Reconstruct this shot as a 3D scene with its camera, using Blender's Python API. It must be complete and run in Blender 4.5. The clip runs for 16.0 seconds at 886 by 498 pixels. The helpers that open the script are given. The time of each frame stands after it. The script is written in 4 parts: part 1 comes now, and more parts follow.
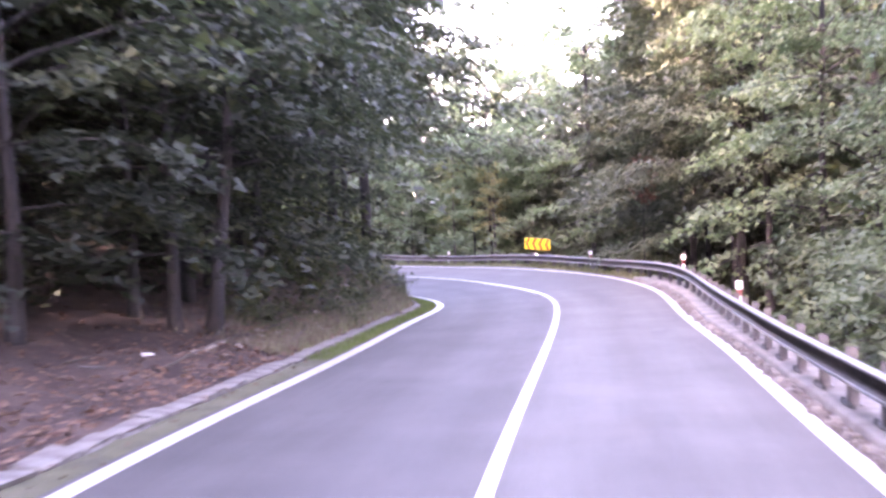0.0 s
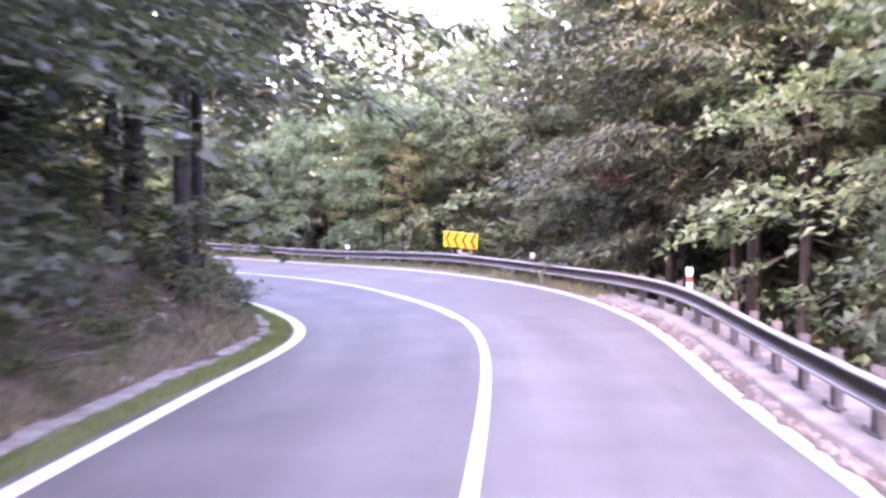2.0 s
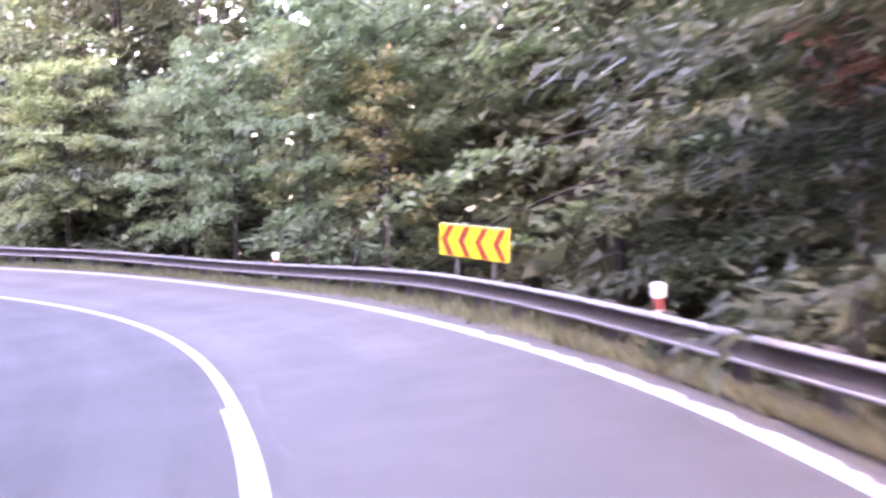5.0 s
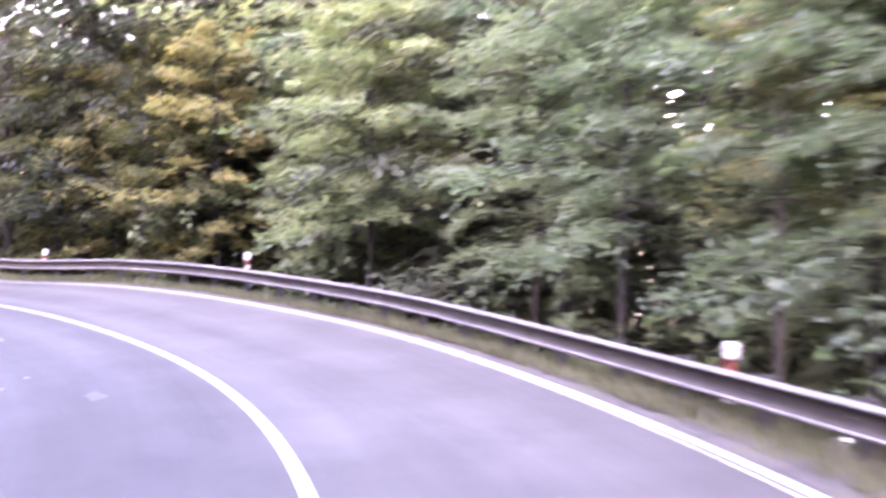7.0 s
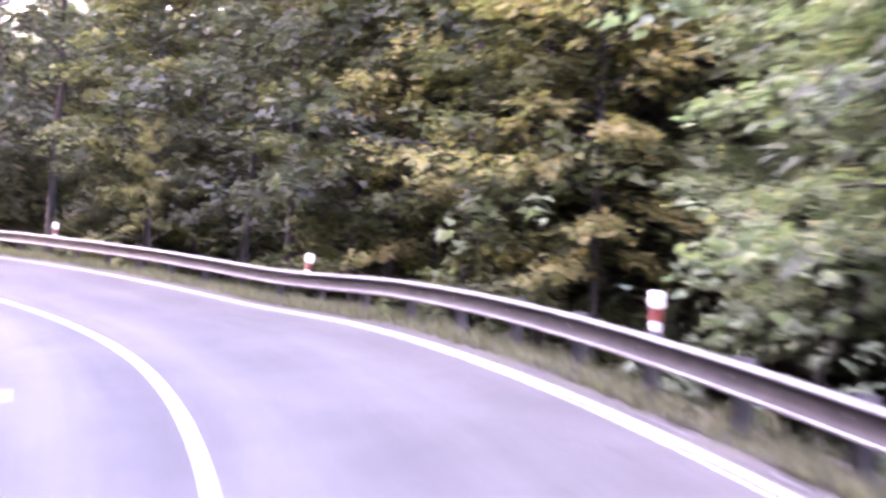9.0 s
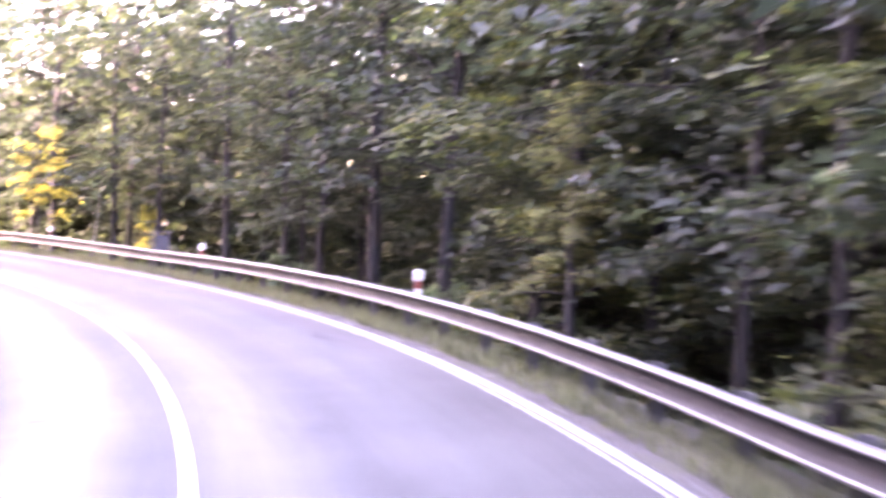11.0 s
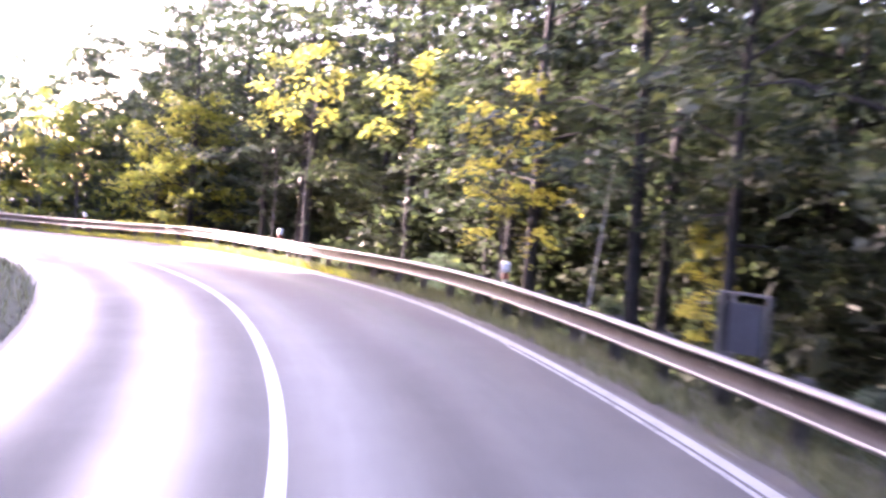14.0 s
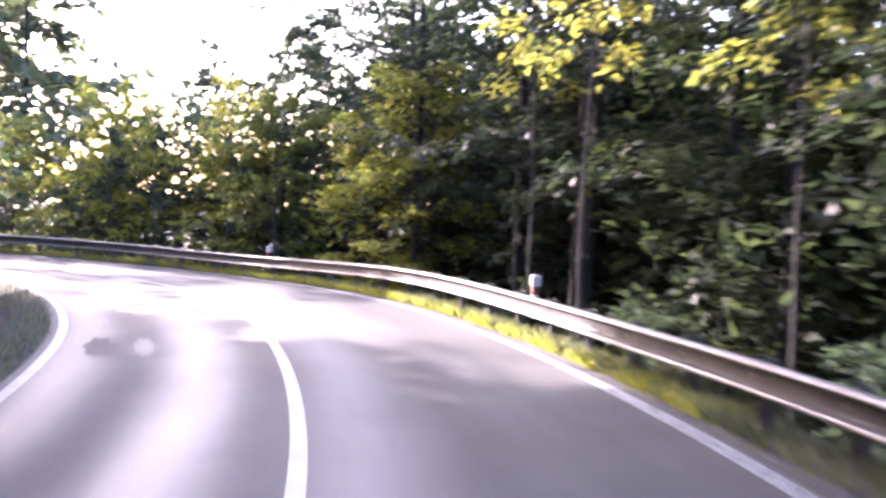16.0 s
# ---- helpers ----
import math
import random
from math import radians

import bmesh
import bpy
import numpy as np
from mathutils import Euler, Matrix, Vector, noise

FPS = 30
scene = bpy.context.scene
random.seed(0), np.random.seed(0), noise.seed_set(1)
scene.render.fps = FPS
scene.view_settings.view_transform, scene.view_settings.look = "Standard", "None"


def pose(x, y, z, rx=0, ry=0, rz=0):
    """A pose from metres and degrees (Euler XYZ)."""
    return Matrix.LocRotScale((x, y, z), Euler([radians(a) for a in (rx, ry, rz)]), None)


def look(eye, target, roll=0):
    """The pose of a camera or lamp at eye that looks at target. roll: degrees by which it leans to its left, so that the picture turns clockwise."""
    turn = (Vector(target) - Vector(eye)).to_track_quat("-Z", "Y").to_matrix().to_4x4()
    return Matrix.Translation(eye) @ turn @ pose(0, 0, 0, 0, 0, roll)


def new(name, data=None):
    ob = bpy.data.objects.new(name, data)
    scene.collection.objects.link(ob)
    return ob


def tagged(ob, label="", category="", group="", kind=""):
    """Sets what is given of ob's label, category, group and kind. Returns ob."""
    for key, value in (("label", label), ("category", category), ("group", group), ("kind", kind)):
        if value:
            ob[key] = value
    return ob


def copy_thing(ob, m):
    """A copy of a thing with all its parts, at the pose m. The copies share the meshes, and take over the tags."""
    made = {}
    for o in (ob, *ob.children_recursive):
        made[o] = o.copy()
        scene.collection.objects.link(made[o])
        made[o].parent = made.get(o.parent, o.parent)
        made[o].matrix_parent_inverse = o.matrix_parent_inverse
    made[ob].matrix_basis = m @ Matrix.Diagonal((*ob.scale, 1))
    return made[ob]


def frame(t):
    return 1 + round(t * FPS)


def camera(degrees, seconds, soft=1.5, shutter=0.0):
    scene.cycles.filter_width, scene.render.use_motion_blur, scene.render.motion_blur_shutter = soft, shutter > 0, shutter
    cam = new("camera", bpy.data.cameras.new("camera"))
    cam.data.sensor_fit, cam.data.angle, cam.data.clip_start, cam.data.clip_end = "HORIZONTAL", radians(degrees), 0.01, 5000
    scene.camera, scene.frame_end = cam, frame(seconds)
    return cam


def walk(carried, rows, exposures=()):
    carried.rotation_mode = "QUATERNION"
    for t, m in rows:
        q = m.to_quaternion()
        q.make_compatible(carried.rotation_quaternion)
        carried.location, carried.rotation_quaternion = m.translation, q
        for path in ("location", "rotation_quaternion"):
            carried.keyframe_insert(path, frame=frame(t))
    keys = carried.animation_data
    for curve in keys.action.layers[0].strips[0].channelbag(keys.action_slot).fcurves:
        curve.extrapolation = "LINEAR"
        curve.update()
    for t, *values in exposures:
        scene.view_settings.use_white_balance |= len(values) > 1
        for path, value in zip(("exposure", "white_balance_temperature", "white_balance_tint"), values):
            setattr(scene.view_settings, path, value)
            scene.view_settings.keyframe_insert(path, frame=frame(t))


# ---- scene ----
cam = camera(42.7, 16.0, soft=2.7, shutter=0.8)
PATH = [
    (0, (0.001, -0.000, 2.263), (-0.067, 1.998, 2.228), -2.4),
    (0.5, (0.166, 3.796, 2.225), (0.125, 5.795, 2.177), -2.2),
    (1, (0.351, 7.612, 2.205), (0.341, 9.611, 2.172), -1.5),
    (1.5, (0.586, 11.204, 2.154), (0.600, 13.202, 2.087), -0.8),
    (2, (0.905, 15.183, 2.136), (0.966, 17.181, 2.082), -0.4),
    (2.5, (1.334, 19.397, 2.040), (1.416, 21.395, 1.985), -1.9),
    (3, (1.743, 23.668, 2.052), (1.833, 25.665, 2.016), -1.9),
    (3.5, (2.179, 27.911, 2.030), (2.277, 29.909, 1.990), -1.9),
    (4, (2.586, 32.117, 1.978), (2.674, 34.114, 1.929), -1.8),
    (4.5, (2.839, 36.305, 1.916), (2.889, 38.304, 1.856), -1.7),
    (5, (2.814, 40.500, 1.864), (2.785, 42.498, 1.795), -1.6),
    (5.5, (2.386, 44.721, 1.842), (2.229, 46.714, 1.769), -1.6),
    (6, (1.715, 48.964, 1.926), (1.415, 50.940, 1.881), -1.9),
    (6.5, (0.515, 53.289, 2.008), (0.048, 55.234, 1.974), -1.0),
    (7, (-1.008, 57.549, 1.983), (-1.661, 59.439, 1.957), 1.2),
    (7.5, (-2.907, 61.545, 1.868), (-3.715, 63.374, 1.791), 3.4),
    (8, (-5.172, 65.611, 1.861), (-6.131, 67.365, 1.787), 4.2),
    (8.5, (-7.471, 69.524, 1.905), (-8.577, 71.189, 1.841), 4.0),
    (9, (-9.750, 73.068, 2.001), (-11.004, 74.626, 1.952), 3.4),
    (9.5, (-12.155, 76.203, 2.112), (-13.553, 77.632, 2.079), 2.6),
    (10, (-14.831, 78.885, 2.204), (-16.369, 80.164, 2.180), 2.0),
    (10.5, (-17.923, 81.075, 2.239), (-19.593, 82.176, 2.214), 1.9),
    (11, (-21.287, 82.890, 2.217), (-23.067, 83.799, 2.162), 2.6),
    (11.5, (-24.720, 84.248, 2.172), (-26.576, 84.986, 2.081), 3.4),
    (12, (-28.384, 85.458, 2.058), (-30.299, 86.027, 1.965), 3.9),
    (12.5, (-32.312, 86.409, 2.070), (-34.269, 86.818, 2.008), 3.6),
    (13, (-36.376, 87.056, 2.040), (-38.357, 87.320, 1.994), 4.8),
    (13.5, (-40.412, 87.447, 2.092), (-42.407, 87.586, 2.027), 4.8),
    (14, (-44.657, 87.681, 2.104), (-46.656, 87.695, 2.033), 4.4),
    (14.5, (-48.976, 87.615, 2.134), (-50.971, 87.501, 2.067), 3.2),
    (15, (-53.381, 87.237, 2.107), (-55.364, 86.983, 2.046), 3.0),
    (15.5, (-57.433, 86.639, 2.092), (-59.399, 86.277, 2.020), 3.0),
    (16, (-61.905, 85.790, 2.117), (-63.845, 85.305, 2.044), 2.4),
]
# exposure and white balance: darker where the road turns towards the low sun
walk(cam, [(t, look(eye, target, roll)) for t, eye, target, roll in PATH],
     [(0, 6.25, 7450, 60), (2, 6.45, 7350, 60), (3, 6.52, 7350, 60), (5.5, 6.48, 7450, 61), (8, 6.5, 7800, 61), (10.5, 6.4, 7200, 62), (11.5, 5.95, 7100, 58), (12, 5.7, 6950, 56), (13, 5.3, 6750, 53), (14.5, 4.65, 6400, 47), (16, 3.75, 6000, 40)])

# ---- world and sun ----
SUN_YAW, SUN_ELEVATION = 147.0, 18.0
to_sun = Vector((-math.sin(radians(SUN_YAW)) * math.cos(radians(SUN_ELEVATION)),
                 math.cos(radians(SUN_YAW)) * math.cos(radians(SUN_ELEVATION)), math.sin(radians(SUN_ELEVATION))))
world = bpy.data.worlds.new("world")
scene.world = world
world.use_nodes = True
wn = world.node_tree.nodes
sky = wn.new("ShaderNodeTexSky")
sky.sky_type = "NISHITA"
sky.sun_disc = False
sky.sun_elevation = radians(SUN_ELEVATION)
sky.sun_rotation = math.atan2(to_sun.x, to_sun.y)
sky.air_density, sky.dust_density, sky.ozone_density = 1.0, 2.6, 1.0
wn["Background"].inputs["Strength"].default_value = 0.15
world.node_tree.links.new(sky.outputs[0], wn["Background"].inputs["Color"])
sun_data = bpy.data.lights.new("sun", "SUN")
sun_data.energy, sun_data.angle, sun_data.color = 3.0, radians(0.6), (1.0, 0.92, 0.8)
sun = new("sun", sun_data)
sun.matrix_world = look(to_sun * 50, (0, 0, 0))


# ---- materials ----
def material(name, rough=0.8, metal=0.0, spec=0.5):
    m = bpy.data.materials.new(name)
    m.use_nodes = True
    b = m.node_tree.nodes["Principled BSDF"]
    b.inputs["Roughness"].default_value, b.inputs["Metallic"].default_value = rough, metal
    b.inputs["Specular IOR Level"].default_value = spec
    return m, m.node_tree, b


def node(tree, kind, **inputs):
    n = tree.nodes.new(kind)
    for k, v in inputs.items():
        n.inputs[int(k[-1]) if k.startswith("Value_") else k.replace("_", " ")].default_value = v
    return n


def noise_of(tree, scale, detail=6.0, rough=0.6, coords="Object", stretch=None):
    tc = tree.nodes.new("ShaderNodeTexCoord")
    n = node(tree, "ShaderNodeTexNoise", Scale=scale, Detail=detail, Roughness=rough)
    out = tc.outputs[coords]
    if stretch:
        mp = tree.nodes.new("ShaderNodeMapping")
        mp.inputs["Scale"].default_value = stretch
        tree.links.new(out, mp.inputs["Vector"])
        out = mp.outputs[0]
    tree.links.new(out, n.inputs["Vector"])
    return n.outputs["Fac"]


def ramp(tree, fac, stops):
    r = tree.nodes.new("ShaderNodeValToRGB")
    els = r.color_ramp.elements
    while len(els) < len(stops):
        els.new(0.5)
    for e, (p, c) in zip(els, stops):
        e.position, e.color = p, (*c, 1) if len(c) == 3 else c
    tree.links.new(fac, r.inputs[0])
    return r.outputs[0]


def mix(tree, fac, a, b, mode="MIX"):
    n = tree.nodes.new("ShaderNodeMix")
    n.data_type, n.blend_type = "RGBA", mode
    for sock, v in ((n.inputs[0], fac), (n.inputs[6], a), (n.inputs[7], b)):
        if isinstance(v, (int, float)):
            sock.default_value = v
        elif isinstance(v, tuple):
            sock.default_value = (*v, 1)
        else:
            tree.links.new(v, sock)
    return n.outputs[2]


def bump(tree, bsdf, fac, strength=0.3, distance=0.02):
    n = node(tree, "ShaderNodeBump", Strength=strength, Distance=distance)
    tree.links.new(fac, n.inputs["Height"])
    tree.links.new(n.outputs[0], bsdf.inputs["Normal"])


def grained(name, stops, scale, fine=60.0, rough=0.9, metal=0.0, relief=0.3, distance=0.01, spec=0.3):
    """Two scales of noise: patches through a ramp, darker and lighter grain on top."""
    m, t, b = material(name, rough, metal, spec)
    c = ramp(t, noise_of(t, scale), stops)
    g = noise_of(t, fine, 4.0, 0.7)
    c = mix(t, 0.55, c, ramp(t, g, [(0.25, (0.35, 0.35, 0.35)), (0.75, (1, 1, 1))]), "MULTIPLY")
    t.links.new(c, b.inputs["Base Color"])
    bump(t, b, g, relief, distance)
    return m


def asphalt_material():
    m, t, b = material("asphalt", 0.6, 0.0, 0.3)
    base = ramp(t, noise_of(t, 0.35, 8), [(0.3, (0.047, 0.0455, 0.0405)), (0.5, (0.06, 0.058, 0.0525)), (0.72, (0.078, 0.075, 0.0675))])
    tc = t.nodes.new("ShaderNodeTexCoord")
    sep = t.nodes.new("ShaderNodeSeparateXYZ")
    t.links.new(tc.outputs["UV"], sep.inputs[0])
    # wheel tracks: bands along the lanes, bent a little by noise
    wob = node(t, "ShaderNodeMath", Value_001=0.5)
    wob.operation = "MULTIPLY_ADD"
    t.links.new(noise_of(t, 0.12, 2), wob.inputs[0])
    t.links.new(sep.outputs[0], wob.inputs[2])
    band = node(t, "ShaderNodeMath", Value_001=2 * math.pi / 1.85)
    band.operation = "MULTIPLY"
    t.links.new(wob.outputs[0], band.inputs[0])
    wave = t.nodes.new("ShaderNodeMath")
    wave.operation = "COSINE"
    t.links.new(band.outputs[0], wave.inputs[0])
    half = node(t, "ShaderNodeMath", Value_001=0.5, Value_002=0.5)
    half.operation = "MULTIPLY_ADD"
    t.links.new(wave.outputs[0], half.inputs[0])
    worn = ramp(t, half.outputs[0], [(0.0, (1.03, 1.03, 1.03)), (1.0, (0.93, 0.93, 0.94))])
    c = mix(t, 1.0, base, worn, "MULTIPLY")
    streak = ramp(t, noise_of(t, 1.0, 6, 0.7, "UV", (1.6, 0.10, 1)), [(0.35, (0.88, 0.88, 0.89)), (0.6, (1.04, 1.04, 1.04))])
    c = mix(t, 0.8, c, streak, "MULTIPLY")
    patch = ramp(t, noise_of(t, 0.55, 5, 0.6, "UV", (1.0, 0.45, 1)), [(0.3, (0.72, 0.72, 0.75)), (0.42, (1, 1, 1)), (0.66, (1, 1, 1)), (0.75, (1.2, 1.18, 1.15))])
    c = mix(t, 0.7, c, patch, "MULTIPLY")
    # the inner lane is newer and darker on the first stretch
    side = node(t, "ShaderNodeMapRange", From_Min=-0.6, From_Max=1.0, To_Min=0.0, To_Max=1.0)
    side.interpolation_type = "SMOOTHSTEP"
    t.links.new(wob.outputs[0], side.inputs[0])
    far = node(t, "ShaderNodeMapRange", From_Min=70.0, From_Max=110.0, To_Min=0.0, To_Max=1.0)
    t.links.new(sep.outputs[1], far.inputs[0])
    both = node(t, "ShaderNodeMath")
    both.operation = "MAXIMUM"
    t.links.new(side.outputs[0], both.inputs[0])
    t.links.new(far.outputs[0], both.inputs[1])
    c = mix(t, 1.0, c, ramp(t, both.outputs[0], [(0.0, (0.68, 0.69, 0.72)), (1.0, (1, 1, 1))]), "MULTIPLY")
    grain = noise_of(t, 90, 3, 0.8)
    c = mix(t, 0.5, c, ramp(t, grain, [(0.3, (0.5, 0.5, 0.5)), (0.7, (1.25, 1.25, 1.25))]), "MULTIPLY")
    t.links.new(c, b.inputs["Base Color"])
    share = node(t, "ShaderNodeMapRange", From_Min=78.0, From_Max=116.0, To_Min=0.15, To_Max=1.0)
    t.links.new(sep.outputs[1], share.inputs[0])
    swing = node(t, "ShaderNodeMath", Value_001=-0.5)
    t.links.new(half.outputs[0], swing.inputs[0])
    swing2 = node(t, "ShaderNodeMath", Value_002=0.5)
    swing2.operation = "MULTIPLY_ADD"
    t.links.new(swing.outputs[0], swing2.inputs[0])
    t.links.new(share.outputs[0], swing2.inputs[1])
    rgh = node(t, "ShaderNodeMapRange", To_Min=0.43, To_Max=0.68)
    t.links.new(swing2.outputs[0], rgh.inputs[0])
    polish = node(t, "ShaderNodeMath", Value_001=0.16)
    polish.operation = "MULTIPLY_ADD"
    t.links.new(noise_of(t, 1.0, 8, 0.65, "UV", (2.2, 0.16, 1)), polish.inputs[0])
    t.links.new(rgh.outputs[0], polish.inputs[2])
    # the first bends are duller, the last stretch is polished by traffic
    dull = node(t, "ShaderNodeMapRange", From_Min=72.0, From_Max=108.0, To_Min=0.16, To_Max=0.0)
    t.links.new(sep.outputs[1], dull.inputs[0])
    duller = t.nodes.new("ShaderNodeMath")
    t.links.new(polish.outputs[0], duller.inputs[0])
    t.links.new(dull.outputs[0], duller.inputs[1])
    t.links.new(duller.outputs[0], b.inputs["Roughness"])
    bump(t, b, grain, 0.25, 0.004)
    return m


def paint_material(name, wear):
    """Road paint, thermoplastic white, worn through in chips and greyed by tyres."""
    m, t, b = material(name, 0.55, 0.0, 0.4)
    c = ramp(t, noise_of(t, 2.5, 6), [(0.3, (0.2, 0.199, 0.194)), (0.65, (0.29, 0.288, 0.28))])
    chips = ramp(t, noise_of(t, 9, 8, 0.75), [(0.36 + wear, (0.2, 0.2, 0.205)), (0.42 + wear, (1, 1, 1))])
    c = mix(t, 1.0, c, chips, "MULTIPLY")
    t.links.new(c, b.inputs["Base Color"])
    bump(t, b, noise_of(t, 80, 3), 0.2, 0.004)
    return m


def leaf_material(name, stops, glow=0.45, rough=0.6):
    m, t, b = material(name, rough, 0.0, 0.2)
    geo = t.nodes.new("ShaderNodeNewGeometry")
    info = t.nodes.new("ShaderNodeObjectInfo")
    add = node(t, "ShaderNodeMath", Value_001=0.72)
    add.operation = "MULTIPLY_ADD"
    sc = node(t, "ShaderNodeMath", Value_001=0.28)
    sc.operation = "MULTIPLY"
    t.links.new(info.outputs["Random"], sc.inputs[0])
    t.links.new(geo.outputs["Random Per Island"], add.inputs[0])
    t.links.new(sc.outputs[0], add.inputs[2])
    c = ramp(t, add.outputs[0], stops)
    c = mix(t, 0.5, c, ramp(t, noise_of(t, 0.5, 3), [(0.3, (0.72, 0.72, 0.74)), (0.7, (1.25, 1.25, 1.2))]), "MULTIPLY")
    # each tree has its own shade of green
    c = mix(t, 0.8, c, ramp(t, info.outputs["Random"], [(0.0, (0.7, 0.76, 0.78)), (0.4, (0.95, 0.95, 1.0)), (0.75, (1.06, 1.06, 0.98)), (1.0, (1.2, 1.17, 0.98))]), "MULTIPLY")
    t.links.new(c, b.inputs["Base Color"])
    tr = t.nodes.new("ShaderNodeBsdfTranslucent")
    t.links.new(mix(t, 1.0, c, (1.1, 1.3, 0.8), "MULTIPLY"), tr.inputs["Color"])
    mx = node(t, "ShaderNodeMixShader", Fac=glow)
    t.links.new(b.outputs[0], mx.inputs[1])
    t.links.new(tr.outputs[0], mx.inputs[2])
    t.links.new(mx.outputs[0], t.nodes["Material Output"].inputs["Surface"])
    return m


M_asphalt = asphalt_material()
M_paint = paint_material("road_paint", -0.09)
M_paint_old = paint_material("road_paint_worn", 0.07)
M_steel = grained("galvanised_steel", [(0.3, (0.1, 0.095, 0.091)), (0.7, (0.17, 0.162, 0.155))], 3, 40, 0.5, 0.2, 0.1, 0.002, 0.4)
# dark steel for the beam's web: dirt and shade in one colour
M_web = grained("dirty_shaded_steel", [(0.3, (0.03, 0.026, 0.024)), (0.7, (0.055, 0.048, 0.045))], 3, 40, 0.75, 0.0, 0.2, 0.002, 0.2)
M_post = grained("weathered_steel", [(0.3, (0.09, 0.09, 0.092)), (0.7, (0.15, 0.15, 0.152))], 5, 40, 0.6, 0.4, 0.15, 0.002)
M_concrete = grained("concrete", [(0.3, (0.088, 0.081, 0.071)), (0.55, (0.15, 0.141, 0.127)), (0.75, (0.21, 0.2, 0.182))], 1.6, 45, 0.9, 0, 0.4, 0.01)
M_slab = grained("mossy_concrete", [(0.3, (0.06, 0.052, 0.044)), (0.5, (0.13, 0.121, 0.11)), (0.75, (0.2, 0.192, 0.18))], 2.2, 40, 0.95, 0, 0.6, 0.015)
M_soil = grained("leaf_litter_soil", [(0.28, (0.02, 0.015, 0.013)), (0.5, (0.05, 0.033, 0.027)), (0.7, (0.08, 0.056, 0.046))], 0.9, 26, 0.95, 0, 0.8, 0.03)
M_verge = grained("verge_gravel_and_grass", [(0.3, (0.05, 0.047, 0.04)), (0.48, (0.085, 0.077, 0.07)), (0.62, (0.075, 0.075, 0.05)), (0.8, (0.12, 0.111, 0.103))], 1.1, 50, 0.95, 0, 0.7, 0.02)
M_grassy = grained("mown_grass_ground", [(0.3, (0.06, 0.058, 0.04)), (0.55, (0.085, 0.09, 0.05)), (0.75, (0.12, 0.11, 0.08))], 1.4, 70, 0.95, 0, 0.8, 0.03)
M_dirt = grained("reddish_dirt", [(0.3, (0.04, 0.029, 0.022)), (0.5, (0.066, 0.05, 0.04)), (0.72, (0.13, 0.11, 0.096))], 2.5, 50, 0.95, 0, 0.6, 0.02)
M_forest = grained("forest_floor", [(0.3, (0.045, 0.042, 0.034)), (0.55, (0.075, 0.07, 0.05)), (0.75, (0.11, 0.09, 0.065))], 0.25, 8, 0.97, 0, 0.6, 0.05)
M_bark = grained("grey_bark", [(0.3, (0.05, 0.045, 0.042)), (0.55, (0.09, 0.083, 0.078)), (0.75, (0.14, 0.132, 0.124))], 2.0, 18, 0.9, 0, 0.8, 0.03)
M_bark_dark = grained("dark_bark", [(0.3, (0.02, 0.019, 0.019)), (0.6, (0.038, 0.036, 0.036)), (0.8, (0.058, 0.055, 0.054))], 2.0, 14, 0.95, 0, 1.0, 0.05)
M_birch = grained("pale_birch_bark", [(0.3, (0.22, 0.21, 0.2)), (0.6, (0.42, 0.4, 0.38)), (0.8, (0.55, 0.53, 0.5))], 3.0, 20, 0.85, 0, 0.5, 0.01)
M_leaf = leaf_material("leaf_green", [(0.0, (0.0801, 0.11, 0.0841)), (0.5, (0.105, 0.141, 0.1)), (0.85, (0.132, 0.168, 0.115)), (1.0, (0.172, 0.191, 0.128))])
M_leaf_pale = leaf_material("leaf_pale", [(0.0, (0.101, 0.139, 0.0936)), (0.5, (0.137, 0.183, 0.114)), (0.88, (0.185, 0.21, 0.125)), (1.0, (0.269, 0.222, 0.131))])
# darker green leaf: the shade of the woods is put into its colour
M_leaf_shaded = leaf_material("leaf_shaded_green", [(0.0, (0.0288, 0.037, 0.0309)), (0.6, (0.0416, 0.0532, 0.037)), (0.9, (0.064, 0.0739, 0.0431)), (1.0, (0.092, 0.0925, 0.0514))], 0.4)
M_leaf_dark = leaf_material("leaf_dark", [(0.0, (0.0691, 0.0833, 0.0677)), (0.6, (0.095, 0.113, 0.0847)), (1.0, (0.124, 0.136, 0.0986))], 0.35)
M_leaf_amber = leaf_material("leaf_amber", [(0.0, (0.116, 0.134, 0.073)), (0.5, (0.173, 0.17, 0.0825)), (1.0, (0.263, 0.201, 0.0943))], 0.45)
M_leaf_olive = leaf_material("leaf_olive", [(0.0, (0.036, 0.048, 0.0294)), (0.6, (0.06, 0.072, 0.0357)), (0.9, (0.095, 0.1, 0.0399)), (1.0, (0.16, 0.145, 0.0525))], 0.35)
M_leaf_red = leaf_material("leaf_reddened", [(0.0, (0.09, 0.05, 0.04)), (0.6, (0.15, 0.06, 0.05)), (1.0, (0.2, 0.1, 0.06))], 0.4)
# hornbeam leaf with the backlight of the sun put into its colour
M_leaf_sunlit = leaf_material("leaf_sunlit", [(0.0, (0.13, 0.15, 0.05)), (0.5, (0.22, 0.22, 0.06)), (1.0, (0.38, 0.32, 0.075))], 0.55)
# autumn yellow, raised in colour for sunlight the maples don't get
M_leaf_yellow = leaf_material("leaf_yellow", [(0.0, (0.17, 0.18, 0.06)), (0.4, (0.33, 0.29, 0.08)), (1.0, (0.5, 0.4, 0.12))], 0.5)
